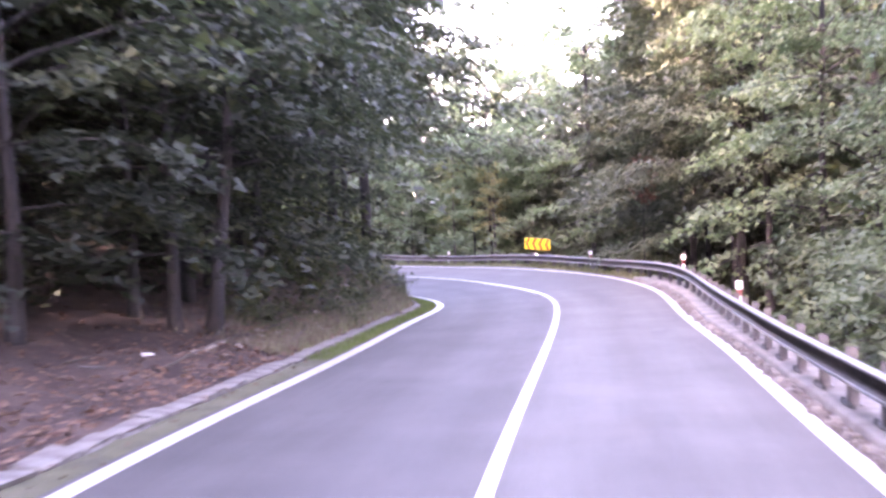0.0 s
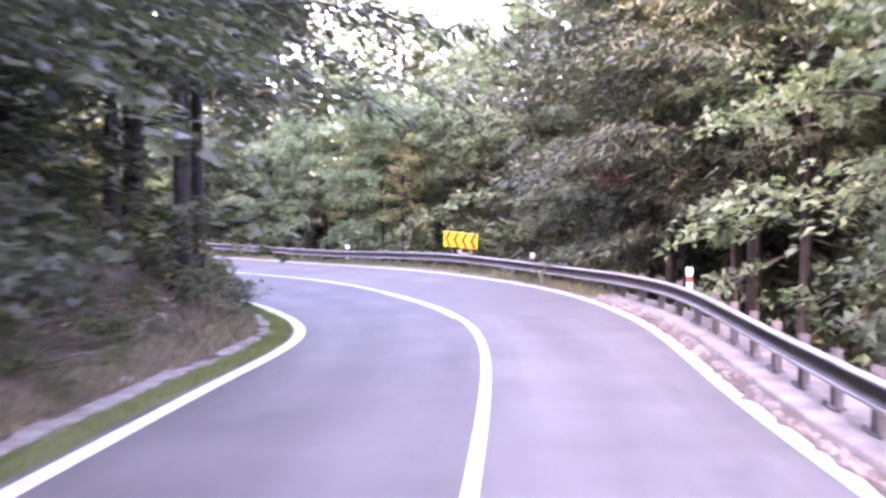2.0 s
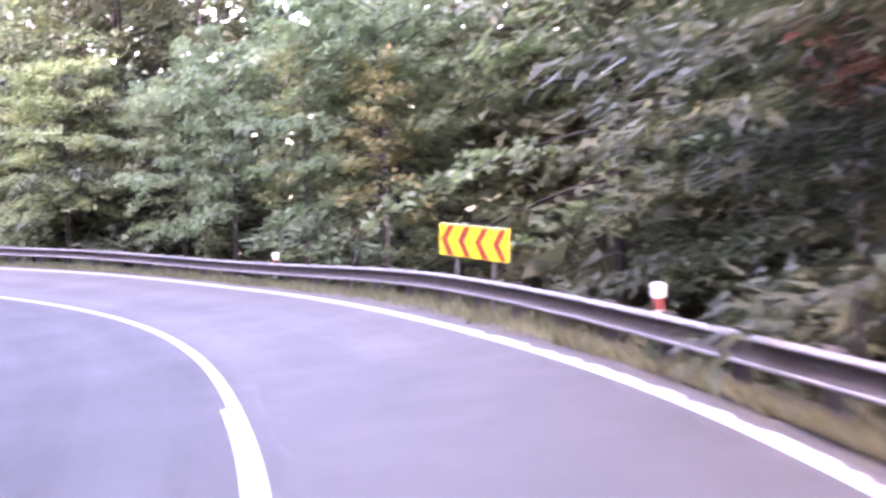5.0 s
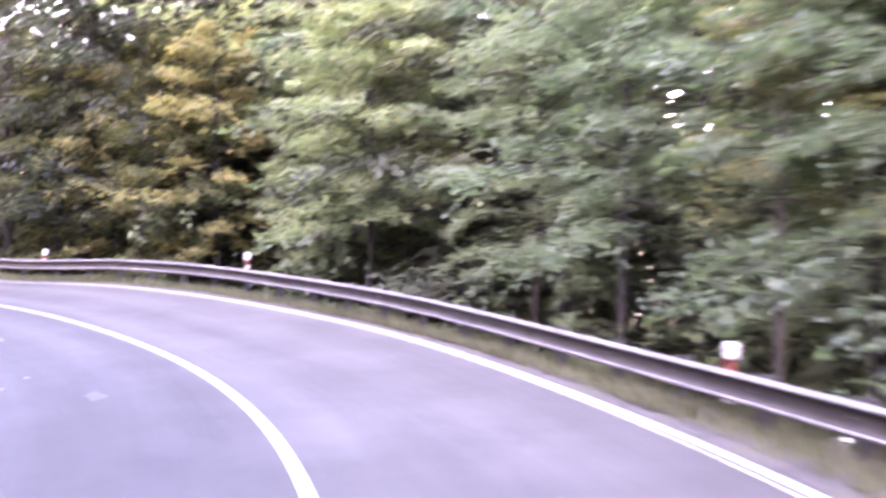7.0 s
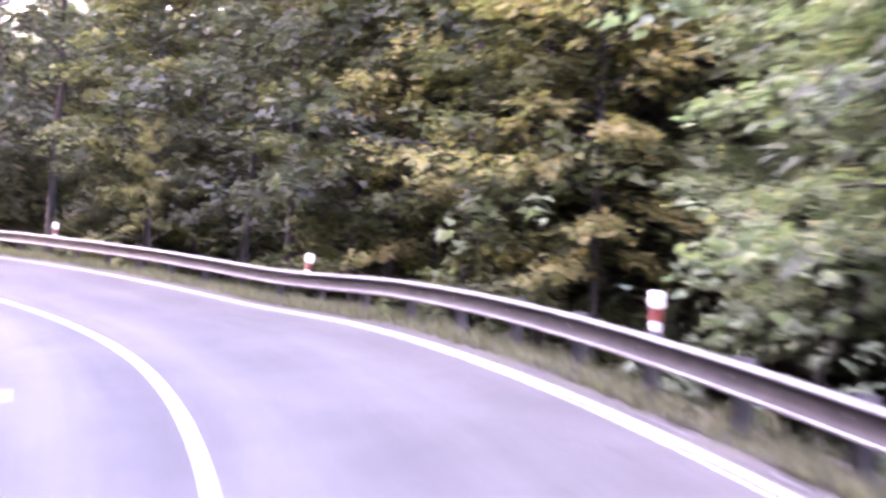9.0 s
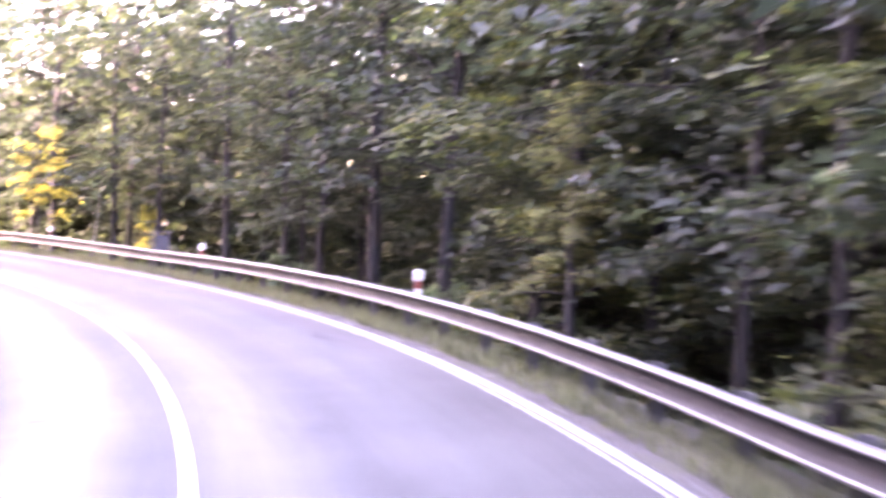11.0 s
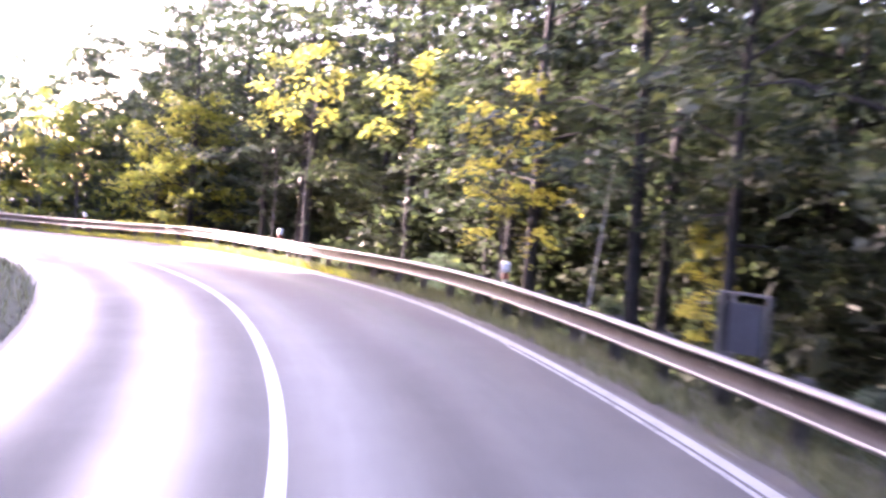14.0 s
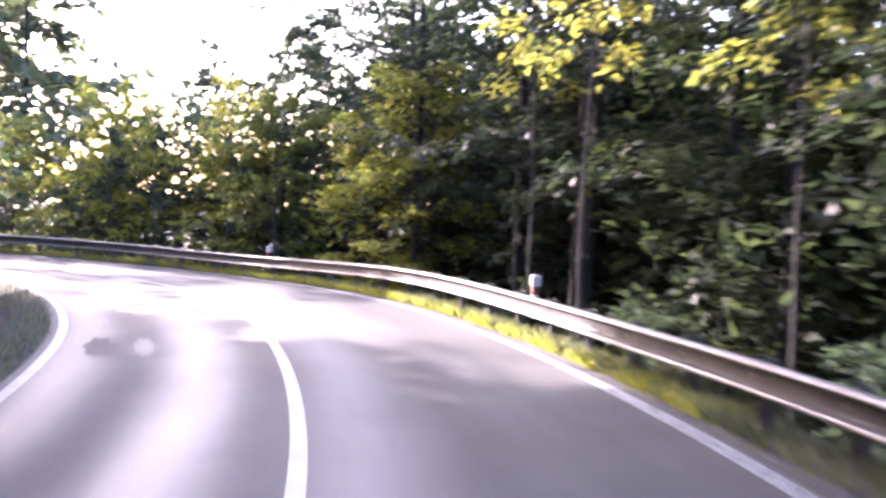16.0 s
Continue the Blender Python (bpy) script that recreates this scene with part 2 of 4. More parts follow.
M_needle = leaf_material("pine_needles", [(0.0, (0.0389, 0.0504, 0.035)), (0.6, (0.054, 0.0679, 0.0432)), (1.0, (0.081, 0.0873, 0.0566))], 0.25)
M_dryleaf = leaf_material("fallen_leaves", [(0.0, (0.05, 0.03, 0.022)), (0.5, (0.12, 0.07, 0.05)), (0.9, (0.18, 0.12, 0.085)), (1.0, (0.26, 0.2, 0.15))], 0.1, 0.8)
M_grass = leaf_material("grass_blades", [(0.0, (0.078, 0.085, 0.052)), (0.6, (0.12, 0.122, 0.078)), (1.0, (0.21, 0.188, 0.14))], 0.4)
M_grass_green = leaf_material("green_grass", [(0.0, (0.065, 0.095, 0.028)), (0.6, (0.1, 0.135, 0.042)), (1.0, (0.17, 0.17, 0.075))], 0.4)
# gold blades: sunlight on the grass, put into the colour
M_grass_sunlit = leaf_material("sunlit_grass", [(0.0, (0.16, 0.17, 0.05)), (0.5, (0.27, 0.25, 0.06)), (1.0, (0.4, 0.34, 0.1))], 0.6)
M_stalk = leaf_material("dry_stalks", [(0.0, (0.08, 0.075, 0.055)), (0.6, (0.14, 0.125, 0.095)), (1.0, (0.24, 0.21, 0.17))], 0.25, 0.8)
M_white = grained("white_plastic", [(0.3, (0.68, 0.68, 0.68)), (0.7, (0.8, 0.8, 0.8))], 6, 40, 0.4, 0, 0.05, 0.002, 0.5)
M_orange = grained("red_reflector", [(0.3, (0.16, 0.035, 0.025)), (0.7, (0.24, 0.055, 0.04))], 20, 120, 0.4, 0, 0.1, 0.002, 0.6)
M_yellow = grained("yellow_sign_sheet", [(0.3, (0.62, 0.47, 0.008)), (0.7, (0.68, 0.53, 0.012))], 2, 90, 0.35, 0, 0.05, 0.001, 0.5)
M_red = grained("red_sign_sheet", [(0.3, (0.2, 0.008, 0.012)), (0.7, (0.25, 0.012, 0.016))], 2, 90, 0.35, 0, 0.05, 0.001, 0.5)
M_stone = grained("stone", [(0.3, (0.16, 0.14, 0.12)), (0.7, (0.33, 0.3, 0.27))], 4, 40, 0.9, 0, 0.5, 0.01)
M_bluegrey = grained("blue_grey_paint", [(0.3, (0.035, 0.039, 0.05)), (0.7, (0.055, 0.062, 0.078))], 3, 40, 0.6, 0, 0.1, 0.003)

# ---- the road's line in plan: curvature every 4.5 m, integrated ----
CURVATURE = [-0.0179, -0.0126, -0.0091, -0.0065, -0.0041, -0.0017, 0.0001, 0.0009, 0.0022, 0.0045, 0.0116, 0.0207, 0.0206, 0.0168,
             0.0152, 0.0165, 0.0195, 0.0227, 0.0251, 0.0242, 0.0228, 0.0235, 0.0249, 0.0262, 0.0274, 0.0236, 0.0162, 0.0157,
             0.0159, 0.0148, 0.0144, 0.0138, 0.0115, 0.0132, 0.0157, 0.0129, 0.0127, 0.0184, 0.0259, 0.0343, 0.0423, 0.0479,
             0.0512, 0.0533]
KNOTS = -8.4 + 10 * np.arange(21)
LEVEL = [0.001, -0.038, -0.103, -0.187, -0.264, -0.314, -0.366, -0.374, -0.399, -0.327, -0.167, -0.163, -0.165, -0.137, -0.114,
         -0.075, -0.131, -0.211, -0.295, -0.349, -0.403]
BANKING = [-0.004, -0.005, -0.016, -0.007, 0.002, 0.038, 0.064, 0.092, 0.085, 0.102, 0.104, 0.072, 0.094, 0.085, 0.071, 0.065,
           0.063, 0.056, 0.012, 0.017, 0.015]
EDGE_R = [3.565, 3.56, 3.51, 3.47, 3.36, 3.74, 4.22, 3.87, 3.97, 4.1, 3.92, 3.787, 3.72, 3.63, 3.646, 3.659, 3.505,
          3.319, 3.292, 3.299, 3.299]
EDGE_L = [-3.776, -3.76, -3.9, -3.92, -3.995, -3.862, -4.254, -4.359, -4.512, -4.303, -4.094, -3.885, -3.676, -3.468, -3.432,
          -3.443, -3.408, -3.422, -3.418, -3.418, -3.418]
RAIL = [3.943, 3.943, 3.943, 3.883, 4.076, 4.463, 4.671, 4.756, 4.6, 4.56, 4.56, 4.46, 4.379, 4.294, 4.343, 4.291, 3.924, 3.817, 3.59, 3.569, 3.556]
RAIL_TOP = [0.76, 0.764, 0.772, 0.787, 0.795, 0.832, 0.713, 0.709, 0.66, 0.75, 0.785, 0.73, 0.743, 0.763, 0.713, 0.743, 0.719, 0.738, 0.673, 0.719, 0.729]
DS = 0.5
S = np.arange(-60, 240, DS)
curv = np.where(S < -10, 0.0, np.interp(S, -8.4 + 4.5 * np.arange(len(CURVATURE)), CURVATURE, right=0.02))
STEP = np.where((S[:-1] >= 94) & (S[:-1] < 105), DS * 0.573, DS)  # stations 94 to 105 stand closer together
LENGTH = np.concatenate([[S[0]], S[0] + np.cumsum(STEP)])
HEAD = np.concatenate([[0], np.cumsum((curv[1:] + curv[:-1]) / 2 * STEP)])
HEAD += 0.0913 - np.interp(-8.4, S, HEAD)
mid = (HEAD[1:] + HEAD[:-1]) / 2
PX = np.concatenate([[0], np.cumsum(-np.sin(mid) * STEP)])
PY = np.concatenate([[0], np.cumsum(np.cos(mid) * STEP)])
PX += -0.4431 - np.interp(-8.4, S, PX)
PY += -9.0094 - np.interp(-8.4, S, PY)


def knot(values):
    """A smooth curve through values at the knots."""
    v = np.asarray(values, float)
    m = np.gradient(v)
    x = np.linspace(0, len(v) - 1.0001, 20 * len(v))
    i = x.astype(int)
    f = x - i
    fine = (2 * f ** 3 - 3 * f ** 2 + 1) * v[i] + (f ** 3 - 2 * f ** 2 + f) * m[i] + (3 * f ** 2 - 2 * f ** 3) * v[i + 1] + (f ** 3 - f ** 2) * m[i + 1]
    return lambda s: np.interp(s, KNOTS[0] + x * (KNOTS[1] - KNOTS[0]), fine)


level, banking, edge_r, edge_l, rail_o, rail_h = (knot(v) for v in (LEVEL, BANKING, EDGE_R, EDGE_L, RAIL, RAIL_TOP))


def plan(s, o):
    """x and y at s metres along the centre line and o metres to its right."""
    h = np.interp(s, S, HEAD)
    return np.interp(s, S, PX) + np.cos(h) * o, np.interp(s, S, PY) + np.sin(h) * o


def surface(s, o):
    """Height of the banked road, level beyond its edges."""
    return level(s) + banking(s) * np.clip(o, edge_l(s) - 0.3, edge_r(s) + 0.3)


def spot(s, o, dz=0.0):
    x, y = plan(s, o)
    return float(x), float(y), float(surface(s, o) + dz)


def heading(s):
    return math.degrees(float(np.interp(s, S, HEAD)))


# ---- mesh helpers ----
def mesh_object(name, verts, faces, mat, parent=None, smooth=False, uvs=None):
    verts, faces = np.asarray(verts, np.float32), np.asarray(faces, np.int32)
    me = bpy.data.meshes.new(name)
    n, k = faces.shape
    me.vertices.add(len(verts))
    me.vertices.foreach_set("co", verts.ravel())
    me.loops.add(n * k)
    me.loops.foreach_set("vertex_index", faces.ravel())
    me.polygons.add(n)
    me.polygons.foreach_set("loop_start", np.arange(0, n * k, k, dtype=np.int32))
    me.polygons.foreach_set("loop_total", np.full(n, k, np.int32))
    if uvs is not None:
        layer = me.uv_layers.new(name="UVMap")
        layer.data.foreach_set("uv", np.asarray(uvs, np.float32)[faces.ravel()].ravel())
    me.update(calc_edges=True)
    me.validate()
    me.polygons.foreach_set("use_smooth", np.full(n, smooth))
    me.materials.append(mat)
    ob = new(name, me)
    if parent is not None:
        ob.parent = parent
    return ob


def part(name, bm, mat, parent, label=""):
    me = bpy.data.meshes.new(name)
    bm.to_mesh(me)
    bm.free()
    me.materials.append(mat)
    ob = new(name, me)
    ob.parent = parent
    return tagged(ob, label)


def box(bm, size, m=Matrix(), bevel=0.0):
    r = bmesh.ops.create_cube(bm, size=1.0, matrix=m @ Matrix.Diagonal((*size, 1)))
    if bevel:
        edges = list({e for v in r["verts"] for e in v.link_edges})
        bmesh.ops.bevel(bm, geom=edges, offset=bevel, segments=1, affect="EDGES")
    return bm


def boxed(size, m=Matrix(), bevel=0.0):
    return box(bmesh.new(), size, m, bevel)


def strip(name, s0, s1, ds, across, mat, parent=None, wobble=0.0, seed=1):
    """A sheet along the road: across(s) gives offsets and heights above the road's own surface."""
    ss = np.arange(s0, s1 + ds / 2, ds)
    rng = np.random.default_rng(seed)
    verts, uvs, k = [], [], None
    for s in ss:
        prof = across(s)
        k = len(prof)
        for j, (o, dz) in enumerate(prof):
            w = wobble * rng.normal() if 0 < j < k - 1 else 0
            x, y = plan(s, o)
            verts.append((x, y, surface(s, o) + dz + w))
            uvs.append((o, s))
    n = len(ss)
    i, j = np.meshgrid(np.arange(n - 1), np.arange(k - 1), indexing="ij")
    a = (i * k + j).ravel()
    faces = np.stack([a, a + 1, a + k + 1, a + k], 1)
    return mesh_object(name, verts, faces, mat, parent, True, uvs)


# ---- ground: one sheet ----
def bank_slope(s):
    return np.interp(s, [-20, 15, 26, 34, 44, 52, 62, 100, 115, 200], [0.25, 0.22, 0.25, 0.55, 0.85, 0.7, 0.55, 0.5, 0.32, 0.3])


def left_rise(s, d):
    """The cut bank, by the distance d beyond the left edge line."""
    u = np.maximum(d - 1.05, 0)
    return bank_slope(s) * np.minimum(u, 3.2) + 0.22 * np.clip(u - 3.2, 0, 7) + 0.62 * np.clip(u - 10.2, 0, 32)


def right_fall(e):
    """The slope beyond the guardrail, by the distance e behind it."""
    return -0.42 * np.clip(e - 0.8, 0, 9) - 0.16 * np.clip(e - 9.8, 0, 60)


def road_coords(x, y):
    s_out, o_out = np.empty(len(x)), np.empty(len(x))
    rx, ry = PX[::2], PY[::2]
    for a in range(0, len(x), 4000):
        d2 = (x[a:a + 4000, None] - rx) ** 2 + (y[a:a + 4000, None] - ry) ** 2
        j = d2.argmin(1)
        h = HEAD[::2][j]
        s_out[a:a + 4000] = S[::2][j]
        side = (x[a:a + 4000] - rx[j]) * np.cos(h) + (y[a:a + 4000] - ry[j]) * np.sin(h)
        o_out[a:a + 4000] = np.sign(side) * np.sqrt(d2.min(1))
    return s_out, o_out


def ground_height(x, y):
    s, o = road_coords(np.atleast_1d(x), np.atleast_1d(y))
    d, e = edge_l(s) - o, o - rail_o(s)
    z = np.where(o < 0, level(s) + banking(s) * edge_l(s) + left_rise(s, d), level(s) + banking(s) * edge_r(s) + right_fall(e))
    inside = (d < 1.2) & (e < 0.9)
    return np.where(inside, np.minimum(z, level(s) + banking(s) * o) - 0.3, z)


def axis(lo, hi, step, far):
    return np.concatenate([np.linspace(lo - far, lo, 14)[:-1], np.arange(lo, hi, step), np.linspace(hi, hi + far, 14)])


gx, gy = axis(-165, 50, 1.25, 1500), axis(-45, 150, 1.25, 1500)
xx, yy = np.meshgrid(gx, gy, indexing="ij")
zz = ground_height(xx.ravel(), yy.ravel())
rough = np.array([noise.noise((x * 0.35, y * 0.35, 0)) for x, y in zip(xx.ravel(), yy.ravel())])
zz = zz + 0.12 * rough - 0.1
ii, jj = np.meshgrid(np.arange(len(gx) - 1), np.arange(len(gy) - 1), indexing="ij")
a0 = (ii * len(gy) + jj).ravel()
ground = mesh_object("ground", np.stack([xx.ravel(), yy.ravel(), zz], 1), np.stack([a0, a0 + len(gy), a0 + len(gy) + 1, a0 + 1], 1), M_forest, smooth=True)
tagged(ground, "dark forest floor of soil and leaf litter", "ground", kind="structure")

# ---- road, paint and verges ----
road = strip("road", -50, 225, 0.75, lambda s: [(edge_l(s) - 0.22 + (edge_r(s) - edge_l(s) + 0.5) * k / 14, 0.0) for k in range(15)], M_asphalt)
tagged(road, "grey worn asphalt two-lane road with darker wheel tracks", "road", kind="structure")


def line(name, s0, s1, centre, width, mat, label, lift=0.004):
    ob = strip(name, s0, s1, 0.5, lambda s: [(centre(s) - width / 2, lift), (centre(s) + width / 2, lift)], mat)
    return tagged(ob, label, "road marking", kind="structure")


line("centre_line", -50, 225, lambda s: 0.05 * min(1.0, max(0.0, min((s - 54) / 5, (98 - s) / 6))), 0.16, M_paint, "solid white painted centre line on asphalt")
line("edge_line_left", -50, 100, lambda s: edge_l(s), 0.25, M_paint, "wide white painted edge line beside the bank")
line("edge_line_left", 100, 225, lambda s: edge_l(s), 0.17, M_paint, "white painted edge line beside the grassy bank")
def crumble(s):
    """Where the outer rim of the first edge line has broken away with the asphalt."""
    return max(0.0, 0.24 * noise.noise((s * 1.7, 2, 0)) + 0.16 * noise.noise((s * 6.1, 5, 0))) if s > 14 else 0.0


tagged(strip("edge_line_right", -50, 58, 0.2, lambda s: [(edge_r(s) - 0.12, 0.004), (edge_r(s) + 0.0, 0.004), (edge_r(s) + 0.13 - min(crumble(s), 0.15), 0.004)], M_paint),
       "wide white painted edge line with crumbling rim", "road marking", kind="structure")
line("edge_line_right", 58, 136, lambda s: edge_r(s) + 0.05, 0.13, M_paint, "white painted edge line along the guardrail")
line("edge_line_right", 136, 225, lambda s: edge_r(s) + 0.03, 0.18, M_paint_old, "wide worn white edge line along the guardrail")
line("edge_line_right", 58, 136, lambda s: edge_r(s) - 0.085, 0.06, M_paint_old, "older worn white edge line beside the newer one")
line("centre_line_old", 157.5, 163.0, lambda s: 0.26 - 0.02 * (s - 157.5), 0.12, M_paint_old, "short remnant of an older white centre line")
line("centre_line_old", 164.0, 169.5, lambda s: 0.16 - 0.02 * (s - 164), 0.12, M_paint_old, "short remnant of an older white centre line")
line("centre_line_old", 44.0, 54.6, lambda s: -0.11, 0.1, M_paint, "overlapping earlier coat of the white centre line")

M_spill = grained("worn_paint_spill", [(0.3, (0.07, 0.07, 0.07)), (0.7, (0.12, 0.12, 0.12))], 6, 50, 0.6, 0, 0.3, 0.003)
M_tar = grained("dark_tar_patch", [(0.3, (0.03, 0.029, 0.03)), (0.7, (0.05, 0.048, 0.048))], 4, 60, 0.6, 0, 0.4, 0.004)
M_pale = grained("pale_worn_asphalt", [(0.3, (0.05, 0.048, 0.043)), (0.7, (0.068, 0.065, 0.059))], 0.8, 70, 0.76, 0, 0.4, 0.004, 0.28)


def blotch(name, s, o, length, width, mat, label, seed):
    """A thin irregular patch on the asphalt."""
    r = random.Random(seed)
    verts = [spot(s, o, 0.006)]
    n = 14
    for k in range(n):
        a = 2 * math.pi * k / n
        f = r.uniform(0.6, 1.1)
        verts.append(spot(s + length / 2 * f * math.cos(a), o + width / 2 * f * math.sin(a), 0.005))
    ob = mesh_object(name, verts, [(0, k + 1, (k + 1) % n + 1) for k in range(n)], mat)
    return tagged(ob, label, "road patch", kind="structure")


for k, (s, o, ln, wd) in enumerate(((76.6, -1.72, 1.0, 0.35), (109.6, -1.46, 0.4, 0.3), (114.6, 3.05, 1.6, 0.5), (155.6, -2.0, 3.0, 0.35))):
    blotch("tar_patch", s, o, ln, wd, M_tar, "dark tar repair patch on the asphalt", 40 + k)
for k, (s, o, ln, wd) in enumerate(((85.6, -1.92, 0.9, 0.16), (78.6, -2.93, 0.35, 0.14), (79.6, -2.43, 0.3, 0.12), (90.8, -1.7, 1.3, 0.3))):
    blotch("paint_spill", s, o, ln, wd, M_spill, "worn spill of white paint on the asphalt", 60 + k)
blotch("asphalt_patch", 155.8, -2.7, 3.4, 0.6, M_pale, "pale worn patch of asphalt in the lane", 71)
pale = strip("asphalt_patch", 42.0, 56.6, 0.5, lambda s: [
    (0.35 + 0.25 * noise.noise((s * 0.6, 1, 0)) + 2.2 * max(0.0, (45 - s) / 3), 0.004), (edge_r(s) - 0.2 + min(0.0, 0.3 * noise.noise((s, 4, 0))), 0.004)], M_pale)
tagged(pale, "paler older stretch of asphalt in the outer lane", "road patch", kind="structure")

verge_r = strip("verge_right", -50, 225, 0.6, lambda s: [
    (edge_r(s) + 0.17 + 0.03 * noise.noise((s * 1.9, 3, 0)), 0.003), (edge_r(s) + 0.42, 0.012), (rail_o(s) - 0.12, 0.02), (rail_o(s) + 0.2, 0.03),
    (rail_o(s) + 0.6, -0.02), (rail_o(s) + 1.0, -0.12), (rail_o(s) + 1.6, -0.5)], M_verge, None, 0.012, 3)
tagged(verge_r, "narrow gravel verge with thin grass under the guardrail", "verge", kind="structure")
verge_l = strip("verge_left", -50, 225, 0.6, lambda s: [
    (edge_l(s) - 0.2, -0.01), (edge_l(s) - 0.4, 0.0), (edge_l(s) - 0.66, -0.01), (edge_l(s) - 1.1, -0.02), (edge_l(s) - 1.3, -0.05)],
    M_grassy, None, 0.01, 4)
tagged(verge_l, "strip of short grass and grit beside the road", "verge", kind="structure")


def bank_profile(s):
    ds_ = [0.96, 1.03, 1.2, 1.5, 1.85, 2.25, 2.7, 3.2, 3.8, 4.5, 5.3, 6.2, 7.2, 8.4, 9.6]
    return [(edge_l(s) - d, left_rise(s, d) + 0.05 - (0.35 if d > 9 else 0.2 if d < 1 else 0)
             + 0.22 * min(1, (d - 1) / 2) * noise.noise((s * 0.8, d * 1.1, 3)) + 0.08 * noise.noise((s * 2.6, d * 2.9, 7))) for d in ds_]


bank = strip("roadside_bank", -45, 220, 0.45, bank_profile, M_soil)
tagged(bank, "brown cut bank of soil, roots and fallen leaves", "bank", kind="structure")

# reddish dirt and concrete sill under the first stretch of the guardrail
dirt = strip("dirt_strip", -45, 47, 0.5, lambda s: [
    (edge_r(s) + 0.1 + 0.04 * noise.noise((s * 2.3, 9, 0)), 0.002), (edge_r(s) + 0.3, 0.03 + 0.02 * noise.noise((s, 0, 0))), (max(rail_o(s) - 0.3, edge_r(s) + 0.31), 0.04)], M_dirt)
tagged(dirt, "crumbled reddish dirt between road and concrete sill", "verge", kind="structure")


def sill_face(s):
    return max(rail_o(s) - 0.34, edge_r(s) + 0.3)


sill = strip("concrete_sill", -45, 46.5, 0.75, lambda s: [
    (sill_face(s), 0.0), (sill_face(s) + 0.015, 0.11), (sill_face(s) + 0.05, 0.13), (rail_o(s) + 0.1, 0.135),
    (rail_o(s) + 0.62, 0.135), (rail_o(s) + 0.66, 0.1), (rail_o(s) + 0.68, -0.8)], M_concrete, None, 0.006, 8)
tagged(sill, "pale weathered concrete sill carrying the guardrail posts", "sill", kind="structure")

# broken asphalt and concrete crumbs in the dirt
def rubble(count, seed):
    rng = np.random.default_rng(seed)
    ss = rng.uniform(12, 47, count)
    lo, hi = edge_r(ss) + 0.12, np.maximum(rail_o(ss) - 0.36, edge_r(ss) + 0.28)
    o = lo + (hi - lo) * rng.uniform(0, 1, count) ** 0.7
    x, y = plan(ss, o)
    c = np.stack([x, y, surface(ss, o) + 0.03], 1)
    corners = np.array([(-1, -1, -1), (1, -1, -1), (1, 1, -1), (-1, 1, -1), (-0.7, -0.7, 1), (0.7, -0.7, 1), (0.7, 0.7, 1), (-0.7, 0.7, 1)])
    quads = np.array([(0, 1, 5, 4), (1, 2, 6, 5), (2, 3, 7, 6), (3, 0, 4, 7), (4, 5, 6, 7)])
    size = rng.uniform(0.015, 0.07, (count, 1, 1)) * rng.uniform(0.5, 1.3, (count, 1, 3)) * (1, 1, 0.45)
    verts = c[:, None] + corners[None] * size + rng.normal(0, 0.006, (count, 8, 3))
    faces = (quads[None] + 8 * np.arange(count)[:, None, None]).reshape(-1, 4)
    ob = mesh_object("rubble", verts.reshape(-1, 3), faces, M_concrete)
    return tagged(ob, "pale crumbs of broken asphalt and concrete in the dirt", "rubble", kind="stuff")


rubble(420, 31)

# ---- guardrail ----
W_BEAM = [(0.0, -0.006), (-0.02, 0.0), (-0.05, -0.01), (-0.078, -0.03), (-0.086, -0.05), (-0.074, -0.066), (-0.034, -0.078), (-0.008, -0.09),
          (-0.002, -0.115), (-0.002, -0.205), (-0.01, -0.23), (-0.036, -0.246), (-0.074, -0.258), (-0.088, -0.274), (-0.088, -0.294), (-0.07, -0.31),
          (-0.03, -0.316)]


def beam_mesh(s0, s1):
    """One length of W-beam with sheet thickness, along the road."""
    ss = np.linspace(s0, s1, 6)
    loop = W_BEAM + [(o + 0.007, z) for o, z in reversed(W_BEAM)]
    k = len(loop)
    verts = []
    for s in ss:
        for o, z in loop:
            oo = rail_o(s) + o
            x, y = plan(s, oo)
            verts.append((x, y, surface(s, edge_r(s)) + rail_h(s) + z))
    i, j = np.meshgrid(np.arange(len(ss) - 1), np.arange(k), indexing="ij")
    b0, b1 = (i * k + j).ravel(), (i * k + (j + 1) % k).ravel()
    return verts, np.stack([b0, b1, b1 + k, b0 + k], 1)


def foot_plate():
    """Steel foot with two anchor bars to the sides and their nuts."""
    bm = boxed((0.2, 0.22, 0.02), Matrix(), 0.004)
    for side in (-1, 1):
        box(bm, (0.05, 0.2, 0.025), pose(-0.06, side * 0.19, 0.004))
        box(bm, (0.04, 0.04, 0.06), pose(-0.06, side * 0.26, 0.02))
    return bm


